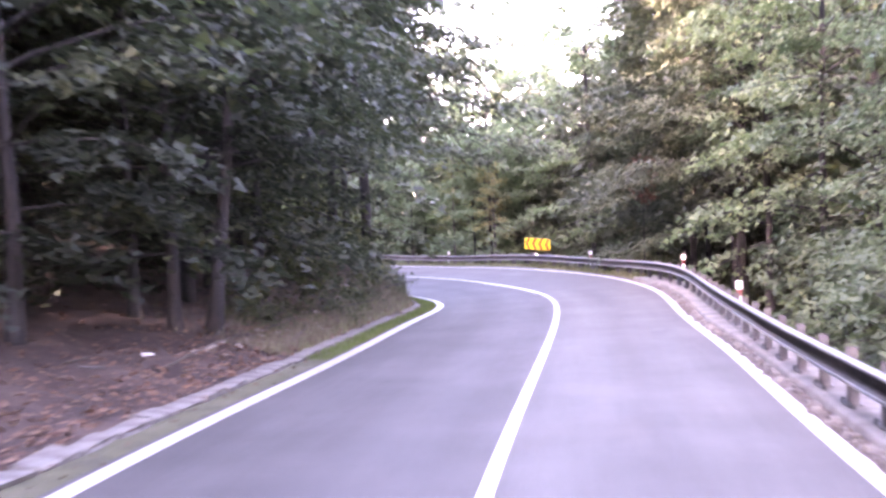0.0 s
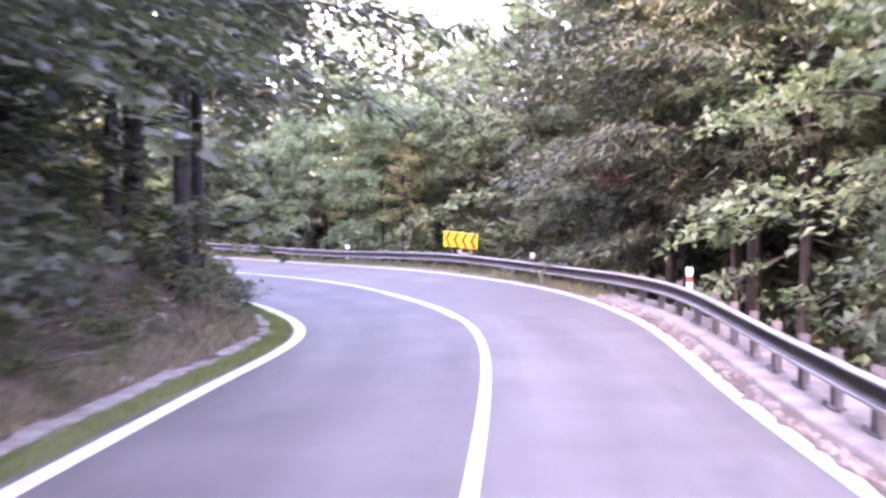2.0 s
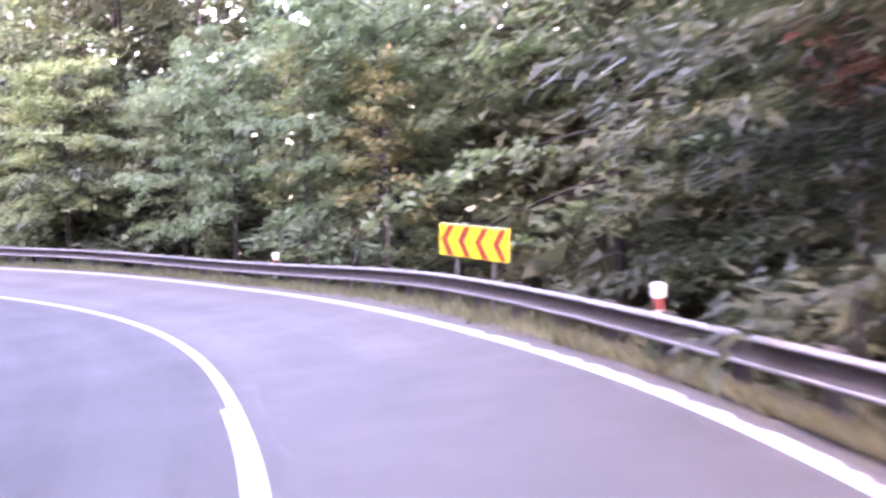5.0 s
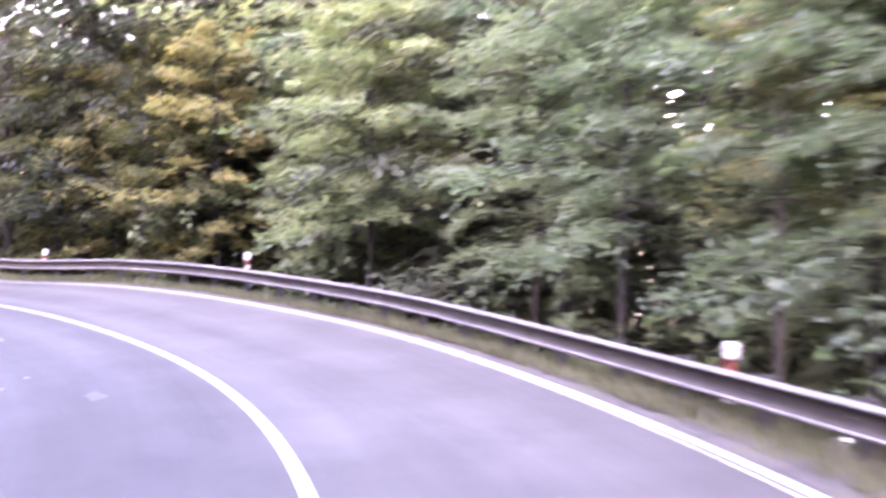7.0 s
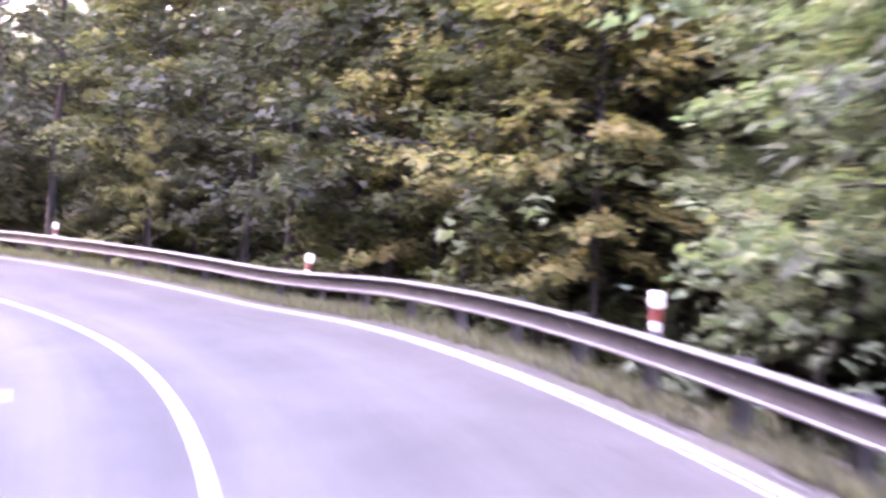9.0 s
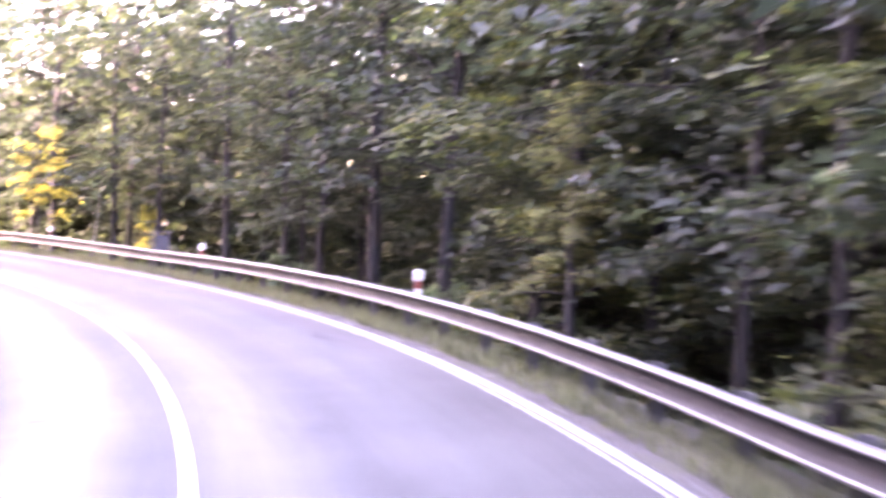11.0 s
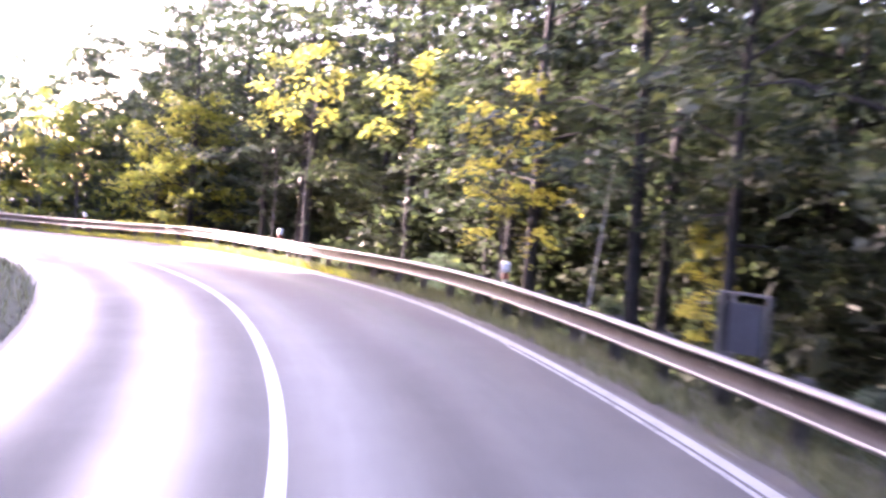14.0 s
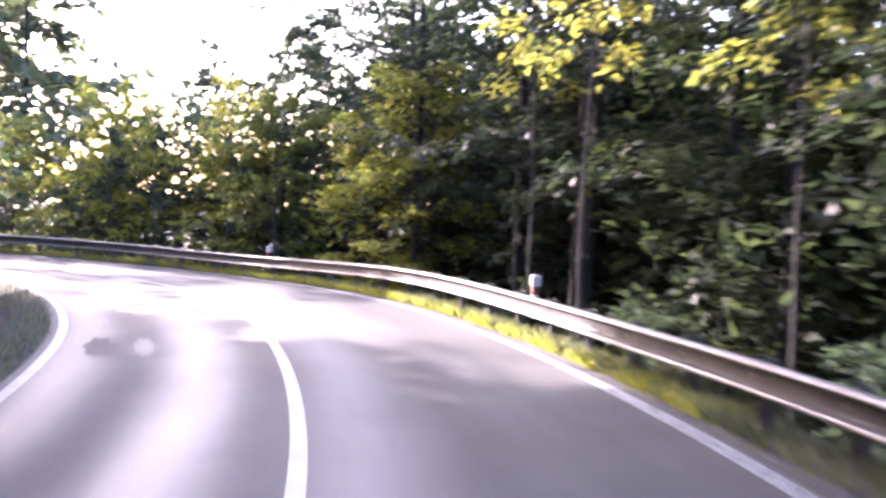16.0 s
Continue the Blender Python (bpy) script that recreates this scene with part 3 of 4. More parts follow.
def guardrail(s0, s1, phase, base_lift, label):
    rail = new("guardrail")
    rail.location = spot(s0, rail_o(s0))
    back = Matrix.Translation(rail.location).inverted()
    length = 4.5
    for s in np.arange(s0, s1 - 0.1, length):
        verts, faces = beam_mesh(s, min(s + length, s1))
        verts = np.asarray(verts) - np.array(rail.location)
        # each beam laps over the next by a few millimetres of height
        verts[:, 2] += 0.003 * (int((s - s0) / length) % 2)
        beam = mesh_object("beam", verts, faces, M_steel, rail, True)
        # road dirt and the recess's shade, both put into the web's colour
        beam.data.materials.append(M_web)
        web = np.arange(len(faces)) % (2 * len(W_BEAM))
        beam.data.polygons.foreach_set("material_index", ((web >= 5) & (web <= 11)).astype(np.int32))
    post_me = block_me = plate_me = bolt_me = None
    for s in np.interp(np.arange(np.interp(s0, S, LENGTH) + phase, np.interp(s1, S, LENGTH), 1.62), LENGTH, S):
        x, y, z = spot(s, rail_o(s) + 0.13)
        z0 = float(surface(s, edge_r(s))) + base_lift
        top = float(surface(s, edge_r(s)) + rail_h(s))
        yaw = heading(s)
        if post_me is None:
            bm = bmesh.new()
            box(bm, (0.012, 0.19, 1.0), pose(0.05, 0, 0.5))
            box(bm, (0.1, 0.008, 1.0), pose(0, 0.091, 0.5))
            box(bm, (0.1, 0.008, 1.0), pose(0, -0.091, 0.5))
            box(bm, (0.012, 0.03, 1.0), pose(-0.044, 0.076, 0.5))
            box(bm, (0.012, 0.03, 1.0), pose(-0.044, -0.076, 0.5))
            post = part("post", bm, M_post, rail)
            post_me = post.data
            block = part("spacer_block", boxed((0.075, 0.11, 0.2), Matrix(), 0.01), M_post, rail)
            block_me = block.data
            bolt = part("bolt", boxed((0.02, 0.03, 0.03), Matrix(), 0.006), M_post, rail)
            bolt_me = bolt.data
            obs = [post, block, bolt]
        else:
            obs = []
            for nm, me in (("post", post_me), ("spacer_block", block_me), ("bolt", bolt_me)):
                ob = new(nm, me)
                ob.parent = rail
                obs.append(ob)
        deep = 0.35 if base_lift < 0.05 else 0.0
        high = top - z0 + deep + (0.055 if base_lift > 0.05 else 0.01)
        bx, by = plan(s, rail_o(s) + 0.042)
        tx, ty = plan(s, rail_o(s) - 0.006)
        obs[0].matrix_basis = back @ pose(x, y, z0 - deep, 0, 0, yaw) @ Matrix.Diagonal((1, 1, high, 1))
        obs[1].matrix_basis = back @ pose(float(bx), float(by), top - 0.155, 0, 0, yaw)
        obs[2].matrix_basis = back @ pose(float(tx), float(ty), top - 0.155, 0, 0, yaw)
        if base_lift > 0.05:
            if plate_me is None:
                pl = part("base_plate", foot_plate(), M_post, rail)
                plate_me = pl.data
            else:
                pl = new("base_plate", plate_me)
                pl.parent = rail
            pl.matrix_basis = back @ pose(x, y, z0 + 0.01, 0, 0, yaw)
    return tagged(rail, label, "guardrail", "guardrails along the outer bend")


guardrail(-30.0, 46.5, 1.0, 0.135, "galvanised W-beam guardrail on posts bolted to concrete")
guardrail(46.5, 204.0, 0.15, 0.02, "galvanised W-beam guardrail on posts in grassy verge")


# ---- delineators on the rail ----
def delineator():
    d = new("delineator")
    bm = bmesh.new()
    box(bm, (0.15, 0.13, 0.19), pose(0, 0, 0.4), 0.025)
    part("head", bm, M_white, d, "white plastic head")
    stem = part("stem", boxed((0.1, 0.09, 0.36), pose(0, 0, 0.0), 0.01), M_white, d)
    part("reflector", boxed((0.115, 0.1, 0.14), pose(0, 0, 0.235), 0.012), M_orange, stem, "red reflector band")
    part("bracket", boxed((0.14, 0.05, 0.03), pose(-0.05, 0, -0.08), 0.005), M_post, d)
    return tagged(d, "white roadside delineator with red reflector on the guardrail", "delineator", "delineators along the guardrail")


first = None
for s, high, lean in ((26.05, 0.22, 0), (40.1, 0.3, 1), (53.5, 0.22, -1), (70.1, 0.17, 2), (87.25, 0.33, 0), (100.3, 0.26, 9),
                      (114.3, 0.28, 1), (127.15, 0.22, 0), (139.2, 0.25, -3), (154.5, 0.22, 1), (170.0, 0.22, 0), (185.0, 0.22, 0)):
    x, y = plan(s, rail_o(s) + 0.2)
    m = pose(float(x), float(y), float(surface(s, edge_r(s)) + rail_h(s)) + high - 0.4, 0, lean, heading(s))
    if first is None:
        first = delineator()
        first.matrix_basis = m
    else:
        copy_thing(first, m)


# ---- chevron sign ----
def chevron_sign(start, end, top, width=2.3, height=0.63):
    sign = new("chevron_sign")
    (ax, ay), (bx, by) = plan(*start), plan(*end)
    sign.matrix_basis = pose(float(ax + bx) / 2, float(ay + by) / 2, 0, 0, 3.2, math.degrees(math.atan2(by - ay, bx - ax)))
    panel = part("panel", boxed((width, 0.03, height), pose(0, 0, top - height / 2), 0.008), M_yellow, sign, "yellow sign sheet")
    part("rim", boxed((width + 0.03, 0.02, height + 0.03), pose(0, 0.012, top - height / 2), 0.006), M_steel, sign, "grey metal rim")
    n = 4
    pitch = width / n
    for k in range(n):
        bm = bmesh.new()
        cx, t, hh = -width / 2 + pitch * (k + 0.36), 0.2, height / 2 - 0.015
        pts = [(cx - 0.12, 0), (cx + 0.12, hh), (cx + 0.12 + t, hh), (cx - 0.12 + t, 0), (cx + 0.12 + t, -hh), (cx + 0.12, -hh)]
        f0 = [bm.verts.new((px, -0.016, top - height / 2 + pz)) for px, pz in pts]
        f1 = [bm.verts.new((px, -0.022, top - height / 2 + pz)) for px, pz in pts]
        for q in ((0, 1, 2, 3), (0, 3, 4, 5)):
            bm.faces.new([f1[i] for i in q])
        for i in range(6):
            bm.faces.new([f0[i], f0[(i + 1) % 6], f1[(i + 1) % 6], f1[i]])
        bmesh.ops.recalc_face_normals(bm, faces=bm.faces)
        part("chevron", bm, M_red, panel, "red chevron pointing along the bend")
    for px in (-0.62, 0.62):
        post = part("post", boxed((0.09, 0.06, 2.4), pose(px, 0.06, 0.28), 0.006), M_post, sign, "grey steel post")
        part("clamp", boxed((0.14, 0.04, 0.05), pose(px, 0.035, top - 0.15), 0.004), M_steel, post)
        part("clamp", boxed((0.14, 0.04, 0.05), pose(px, 0.035, top - 0.48), 0.004), M_steel, post)
    return tagged(sign, "yellow chevron sign with red arrows on two posts", "road sign")


chevron_sign((62.6, 5.44), (60.6, 5.91), 1.54)


# ---- small board behind the rail ----
def board_on_posts(s, o, high):
    board = new("notice_board")
    x, y, z = spot(s, o)
    low = -1.0
    board.matrix_basis = pose(x, y, z, 0, 0, heading(s) - 62)
    part("panel", boxed((0.5, 0.03, 0.62), pose(0.08, 0, high - 0.4), 0.006), M_bluegrey, board, "faded blue-grey sheet")
    for px in (-0.36, -0.16, 0.36):
        part("post", boxed((0.055, 0.055, high - low), pose(px, 0.055, (high + low) / 2), 0.008), M_steel, board, "pale grey metal post")
    part("top_rail", boxed((0.8, 0.035, 0.035), pose(0, 0.06, high + 0.02), 0.008), M_post, board)
    return tagged(board, "blue-grey board on grey posts behind the guardrail", "board")


board_on_posts(132.8, 5.6, 1.15)


# ---- trees ----
def tube(points, radii, sides):
    """Rings round a line of points, as vertices and quads."""
    points = np.asarray(points, float)
    d = np.gradient(points, axis=0)
    d /= np.linalg.norm(d, axis=1)[:, None] + 1e-9
    ref = np.where(np.abs(d[:, 2:3]) > 0.9, [[1.0, 0, 0]], [[0, 0, 1.0]])
    u = np.cross(d, ref)
    u /= np.linalg.norm(u, axis=1)[:, None] + 1e-9
    v = np.cross(d, u)
    a = np.linspace(0, 2 * np.pi, sides, endpoint=False)
    ring = points[:, None] + np.asarray(radii)[:, None, None] * (np.cos(a)[None, :, None] * u[:, None] + np.sin(a)[None, :, None] * v[:, None])
    n = len(points)
    i, j = np.meshgrid(np.arange(n - 1), np.arange(sides), indexing="ij")
    b0, b1 = (i * sides + j).ravel(), (i * sides + (j + 1) % sides).ravel()
    return ring.reshape(-1, 3), np.stack([b0, b1, b1 + sides, b0 + sides], 1)


def joined(pieces):
    verts, faces, n = [], [], 0
    for v, f in pieces:
        verts.append(v)
        faces.append(f + n)
        n += len(v)
    return np.concatenate(verts), np.concatenate(faces)


def leaf_blades(pos, along, up, length, width):
    """Small pointed blades for foliage that stays farther off."""
    along = along / (np.linalg.norm(along, axis=1)[:, None] + 1e-9)
    side = np.cross(along, up)
    side /= np.linalg.norm(side, axis=1)[:, None] + 1e-9
    v = np.stack([pos - side * width[:, None] * 0.6, pos + side * width[:, None] * 0.6, pos + along * length[:, None] * 1.15], 1)
    return v.reshape(-1, 3), np.arange(len(pos) * 3).reshape(-1, 3)


def leaf_quads(pos, along, up, length, width):
    """Folded leaf blades: base, side, tip, side."""
    along = along / (np.linalg.norm(along, axis=1)[:, None] + 1e-9)
    side = np.cross(along, up)
    side /= np.linalg.norm(side, axis=1)[:, None] + 1e-9
    nrm = np.cross(side, along)
    l, w = length[:, None], width[:, None]
    v = np.stack([pos, pos + along * l * 0.45 + side * w * 0.5 + nrm * w * 0.16, pos + along * l - nrm * l * 0.12,
                  pos + along * l * 0.45 - side * w * 0.5 + nrm * w * 0.16], 1)
    return v.reshape(-1, 3), np.arange(len(pos) * 4).reshape(-1, 4)


def broadleaf(name, seed, height, base, radius, limbs, twigs, leaves, leaf, bark, foliage, girth=0.16, lean=0.0, stems=1, flat=0.38, needles=False, simple=False, hang=0.0, broad=False):
    """Trunk, limbs and flat leafy sprays along twigs. Returns the tree, standing at the origin."""
    rng = np.random.default_rng(seed)
    tree = new(name)
    trunk_pieces, limb_pieces, P, A, U = [], [], [], [], []
    for st in range(stems):
        az0 = rng.uniform(0, 6.28)
        spread = (0.0 if stems == 1 else rng.uniform(0.1, 0.34))
        k_ = 12 if stems == 1 else 5
        t = np.linspace(0, 1, k_)
        wob = np.cumsum(rng.normal(0, 0.03 * height / k_, (k_, 2)), axis=0)
        line_ = np.stack([np.cos(az0) * spread * height * t ** 1.2 + wob[:, 0] + lean * height * t ** 1.3,
                          np.sin(az0) * spread * height * t ** 1.2 + wob[:, 1], height * 0.97 * t * (1 - spread * 0.3) - 0.3 * (1 - t)], 1)
        r = girth * (1 - 0.88 * t) * (1 + 0.5 * np.exp(-t * 22)) / (1 if stems == 1 else 2.2)
        trunk_pieces.append(tube(line_, r, (6 if simple else 9) if stems == 1 else 4))
        for k in range(limbs // stems):
            f = (base + (height - base) * ((k + rng.uniform(0, 1)) / (limbs // stems)) ** 0.9) / height
            f = min(f, 0.985)
            p0 = np.array([np.interp(f, t, line_[:, c]) for c in range(3)])
            g = (f * height - base) / max(height - base, 0.1)
            reach = radius * (0.3 + 0.7 * math.sqrt(max(0.0, 1 - (1.12 * g - 0.2) ** 2))) * rng.uniform(0.5, 1.12)
            az = k * 2.399963 + rng.normal(0, 0.35) + az0
            rise = rng.uniform(0.0, 0.75) + 0.6 * g - hang * max(0.0, 1 - 3.2 * g)
            u = np.linspace(0, 1, 3 if simple else 6)
            out = np.array([math.cos(az), math.sin(az), 0])
            bend = rng.normal(0, 0.12, 2)
            path = p0 + reach * (u[:, None] * out + (u ** 2)[:, None] * np.array([bend[0], bend[1], 0])) \
                + np.array([0, 0, 1.0]) * (reach * (rise * u - (0.28 + 0.25 * rise) * u ** 2))[:, None]
            limb_pieces.append(tube(path, 0.035 * girth / 0.16 * (1 - 0.85 * u) * (0.4 + reach / radius), 3 if simple else 4))
            for q in range(twigs):
                w = 0.22 + 0.78 * (q + rng.uniform(0, 1)) / twigs
                b0 = np.array([np.interp(w, u, path[:, c]) for c in range(3)])
                sgn = 1 if q % 2 else -1
                ang = az + sgn * rng.uniform(0.35, 1.15)
                tl = reach * rng.uniform(0.2, 0.46) * (1.15 - 0.5 * w) + 0.15
                dirv = np.array([math.cos(ang), math.sin(ang), rng.normal(-0.05, flat)])
                m = max(3, int(leaves * rng.uniform(0.6, 1.3)))
                h = np.sort(rng.uniform(0.05, 1.08, m))
                pts = b0 + dirv * (tl * h)[:, None] + rng.normal(0, 0.09, (m, 3))
                pts[:, 2] -= 0.18 * tl * h ** 2
                la = ang + np.where(np.arange(m) % 2, 1, -1) * rng.uniform(0.3, 1.2, m)
                P.append(pts)
                A.append(np.stack([np.cos(la), np.sin(la), rng.normal(-0.35, 0.4, m)], 1))
                U.append(np.stack([rng.normal(0, 0.5, m), rng.normal(0, 0.5, m), np.ones(m)], 1))
    P, A, U = np.concatenate(P), np.concatenate(A), np.concatenate(U)
    n = len(P)
    size = leaf * rng.uniform(0.65, 1.3, n)
    mesh_object("trunk", *joined(trunk_pieces + limb_pieces), bark, tree, True)
    mesh_object("crown", *(leaf_quads if broad else leaf_blades)(P, A, U, size, size * (0.3 if needles else 0.66)), foliage, tree)
    return tree


KINDS = {
    "beech": dict(args=dict(name="beech_tree", height=15.5, base=2.8, radius=4.4, limbs=44, twigs=13, leaves=22, leaf=0.165, bark=M_bark_dark, foliage=M_leaf, flat=0.2, hang=0.6),
                  label="tall leafy green beech with low spreading sprays", category="tree", seeds=(11, 12, 13)),
    "hornbeam": dict(args=dict(name="hornbeam_tree", height=10.5, base=4.0, radius=3.5, limbs=42, twigs=13, leaves=28, leaf=0.15, bark=M_bark_dark, foliage=M_leaf_pale, girth=0.12, flat=0.2, hang=0.55),
                     label="leafy pale green hornbeam at the forest edge", category="tree", seeds=(21, 22, 23)),
    # leaves darkened for the shade on the bank, not for their species
    "bankbeech": dict(args=dict(name="beech_tree", height=12.0, base=1.5, radius=4.2, limbs=40, twigs=12, leaves=26, leaf=0.15, bark=M_bark_dark, foliage=M_leaf_shaded, girth=0.11, flat=0.2, hang=0.2),
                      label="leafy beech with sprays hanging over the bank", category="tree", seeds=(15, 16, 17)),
    # the second stretch's forest shade is carried by this leaf colour
    "slim": dict(args=dict(name="forest_tree", simple=True, height=16.5, base=3.4, radius=3.1, limbs=36, twigs=11, leaves=16, leaf=0.19, bark=M_bark_dark, foliage=M_leaf_shaded, girth=0.15),
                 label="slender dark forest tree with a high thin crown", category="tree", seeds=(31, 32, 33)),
    "tall": dict(args=dict(name="forest_tree", simple=True, height=22.0, base=10.5, radius=3.6, limbs=34, twigs=10, leaves=14, leaf=0.34, bark=M_bark_dark, foliage=M_leaf_dark, girth=0.2),
                 label="tall dark tree added to block sun with its high crown", category="tree", seeds=(35, 36)),
    "far": dict(args=dict(name="forest_tree", simple=True, height=15.0, base=1.2, radius=4.6, limbs=34, twigs=9, leaves=7, leaf=0.5, bark=M_bark_dark, foliage=M_leaf_dark, girth=0.17),
                label="broad dark green tree deeper in the forest", category="tree", seeds=(41, 42, 43)),
    "goldbeam": dict(args=dict(name="hornbeam_tree", height=9.0, base=1.6, radius=3.0, limbs=32, twigs=10, leaves=20, leaf=0.2, bark=M_bark, foliage=M_leaf_sunlit, girth=0.12),
                     label="hornbeam with sunlit yellow-green put into its leaf colour", category="tree", seeds=(25, 26)),
    "amber": dict(args=dict(name="hornbeam_tree", height=9.5, base=2.6, radius=2.6, limbs=36, twigs=11, leaves=26, leaf=0.15, bark=M_bark_dark, foliage=M_leaf_amber, girth=0.11, flat=0.2, hang=0.6),
                  label="hornbeam turning amber at the forest edge", category="tree", seeds=(27,)),
    "olive": dict(args=dict(name="hornbeam_tree", height=9.5, base=0.7, radius=2.4, limbs=44, twigs=11, leaves=26, leaf=0.15, bark=M_bark_dark, foliage=M_leaf_olive, girth=0.12, flat=0.22, hang=0.5),
                  label="dense dark olive hornbeam leafy down to the ground", category="tree", seeds=(28, 29)),
    "yellowbirch": dict(args=dict(name="birch_tree", height=8.6, base=3.4, radius=1.5, limbs=28, twigs=8, leaves=18, leaf=0.13, bark=M_bark, foliage=M_leaf_amber, girth=0.08, hang=0.5),
                        label="slender yellowing birch at the forest edge", category="tree", seeds=(45, 46)),
    "rowan": dict(args=dict(name="rowan_tree", height=6.4, base=4.4, radius=0.9, limbs=12, twigs=7, leaves=14, leaf=0.14, bark=M_bark_dark, foliage=M_leaf_red, girth=0.05),
                  label="small rowan with reddened leaves among green trees", category="tree", seeds=(47,)),
    "highmaple": dict(args=dict(broad=True, name="maple_tree", height=7.6, base=5.0, radius=1.1, limbs=9, twigs=7, leaves=9, leaf=0.2, bark=M_bark, foliage=M_leaf_yellow, girth=0.05),
                      label="slim maple with a high autumn yellow crown brightened as if sunlit", category="tree", seeds=(55, 56)),
    "birch": dict(args=dict(name="birch_tree", height=9.5, base=5.0, radius=1.3, limbs=14, twigs=7, leaves=10, leaf=0.16, bark=M_birch, foliage=M_leaf, girth=0.07),
                  label="slender birch with pale trunk and thin crown", category="tree", seeds=(58,)),
    "maple": dict(args=dict(broad=True, name="maple_tree", height=8.5, base=3.2, radius=1.9, limbs=20, twigs=8, leaves=11, leaf=0.2, bark=M_bark, foliage=M_leaf_yellow, girth=0.10),
                  label="young maple with yellow autumn leaves brightened as if sunlit", category="tree", seeds=(51, 52)),
    "pine": dict(args=dict(name="pine_tree", height=17.0, base=3.4, radius=4.8, simple=True, limbs=42, twigs=11, leaves=40, leaf=0.25, bark=M_bark_dark, foliage=M_needle, girth=0.15, flat=0.14, needles=True),
                 label="dark pine with thick trunk and bare lower branches", category="tree", seeds=(61, 62)),
    "bush": dict(args=dict(name="hazel_bush", simple=True, height=3.2, base=0.2, radius=1.8, limbs=40, twigs=8, leaves=10, leaf=0.15, flat=0.16, bark=M_bark, foliage=M_leaf, girth=0.06, stems=5),
                 label="low leafy hazel bush at the forest edge", category="bush", seeds=(71, 72, 73)),
    "palebush": dict(args=dict(broad=True, name="hazel_bush", height=3.6, base=0.2, radius=2.0, limbs=35, twigs=7, leaves=7, leaf=0.2, bark=M_bark, foliage=M_leaf_pale, girth=0.06, stems=5),
                     label="pale green bush with yellowing leaves", category="bush", seeds=(81, 82)),
    "fern": dict(args=dict(name="undergrowth_plant", simple=True, height=0.8, base=0.05, radius=0.75, limbs=15, twigs=5, leaves=8, leaf=0.1, bark=M_bark, foliage=M_leaf_olive, girth=0.02, stems=5),
                 label="low green undergrowth plant on the bank", category="plant", seeds=(91, 92)),
}
BUILT = {}
rand = random.Random(5)


def crest(x, y):
    """Highest treetops: the woods are lower at the head of the bend, where the sky shows."""
    return 99.0 if abs(x - 0.5) > 0.075 * y + 0.5 or y < 60 else 2.4 + 0.145 * (y - 11) + 1.2 * math.sin(x * 1.7) + 0.8 * math.sin(y * 0.9)


def plant(kind, x, y, size=1.0, sink=0.1, turn=None, z=None, which=None, tilt=0.0):
    k = KINDS[kind]
    seed = k["seeds"][which] if which is not None else rand.choice(k["seeds"])
    if z is None:
        z = float(ground_height(np.array([x]), np.array([y]))[0])
    size = min(size, (crest(x, y) - z) / k["args"]["height"])
    m = pose(x, y, z - sink, tilt, 0, rand.uniform(0, 360) if turn is None else turn) @ Matrix.Diagonal((size * rand.uniform(0.93, 1.07), size * rand.uniform(0.93, 1.07), size, 1))
    if (kind, seed) in BUILT:
        return copy_thing(BUILT[kind, seed], m)
    tree = broadleaf(seed=seed, **k["args"])
    tagged(tree, k["label"], k["category"], "trees of the forest" if k["category"] == "tree" else "undergrowth of the forest")
    tree.matrix_basis = m
    BUILT[kind, seed] = tree
    return tree


GAP_X, GAP_Y = (float(v) for v in plan(152.0, 4.0))


def in_clearing(x, y):
    """The open strip in the woods through which the low sun reaches the road."""
    ahead = (x - GAP_X) * to_sun.x + (y - GAP_Y) * to_sun.y
    side = ((x - GAP_X) * to_sun.y - (y - GAP_Y) * to_sun.x) / math.cos(radians(SUN_ELEVATION))
    return ahead > 22 and -2.0 < side < 9.0


def along(kind, s0, s1, step, o_lo, o_hi, size_lo=0.85, size_hi=1.15, jitter=0.4):
    """Trees planted along the road between two distances behind the rail (positive) or beyond the left edge line (negative)."""
    s = s0
    while s < s1:
        u = rand.uniform(o_lo, o_hi)
        ss = s + rand.uniform(-jitter, jitter) * step
        o = float(rail_o(ss)) + u if u > 0 else float(edge_l(ss)) + u
        x, y = plan(ss, o)
        size = rand.uniform(size_lo, size_hi)
        if not (kind in ("far", "tall", "slim") and in_clearing(float(x), float(y))):
            plant(kind, float(x), float(y), size)
        s += step


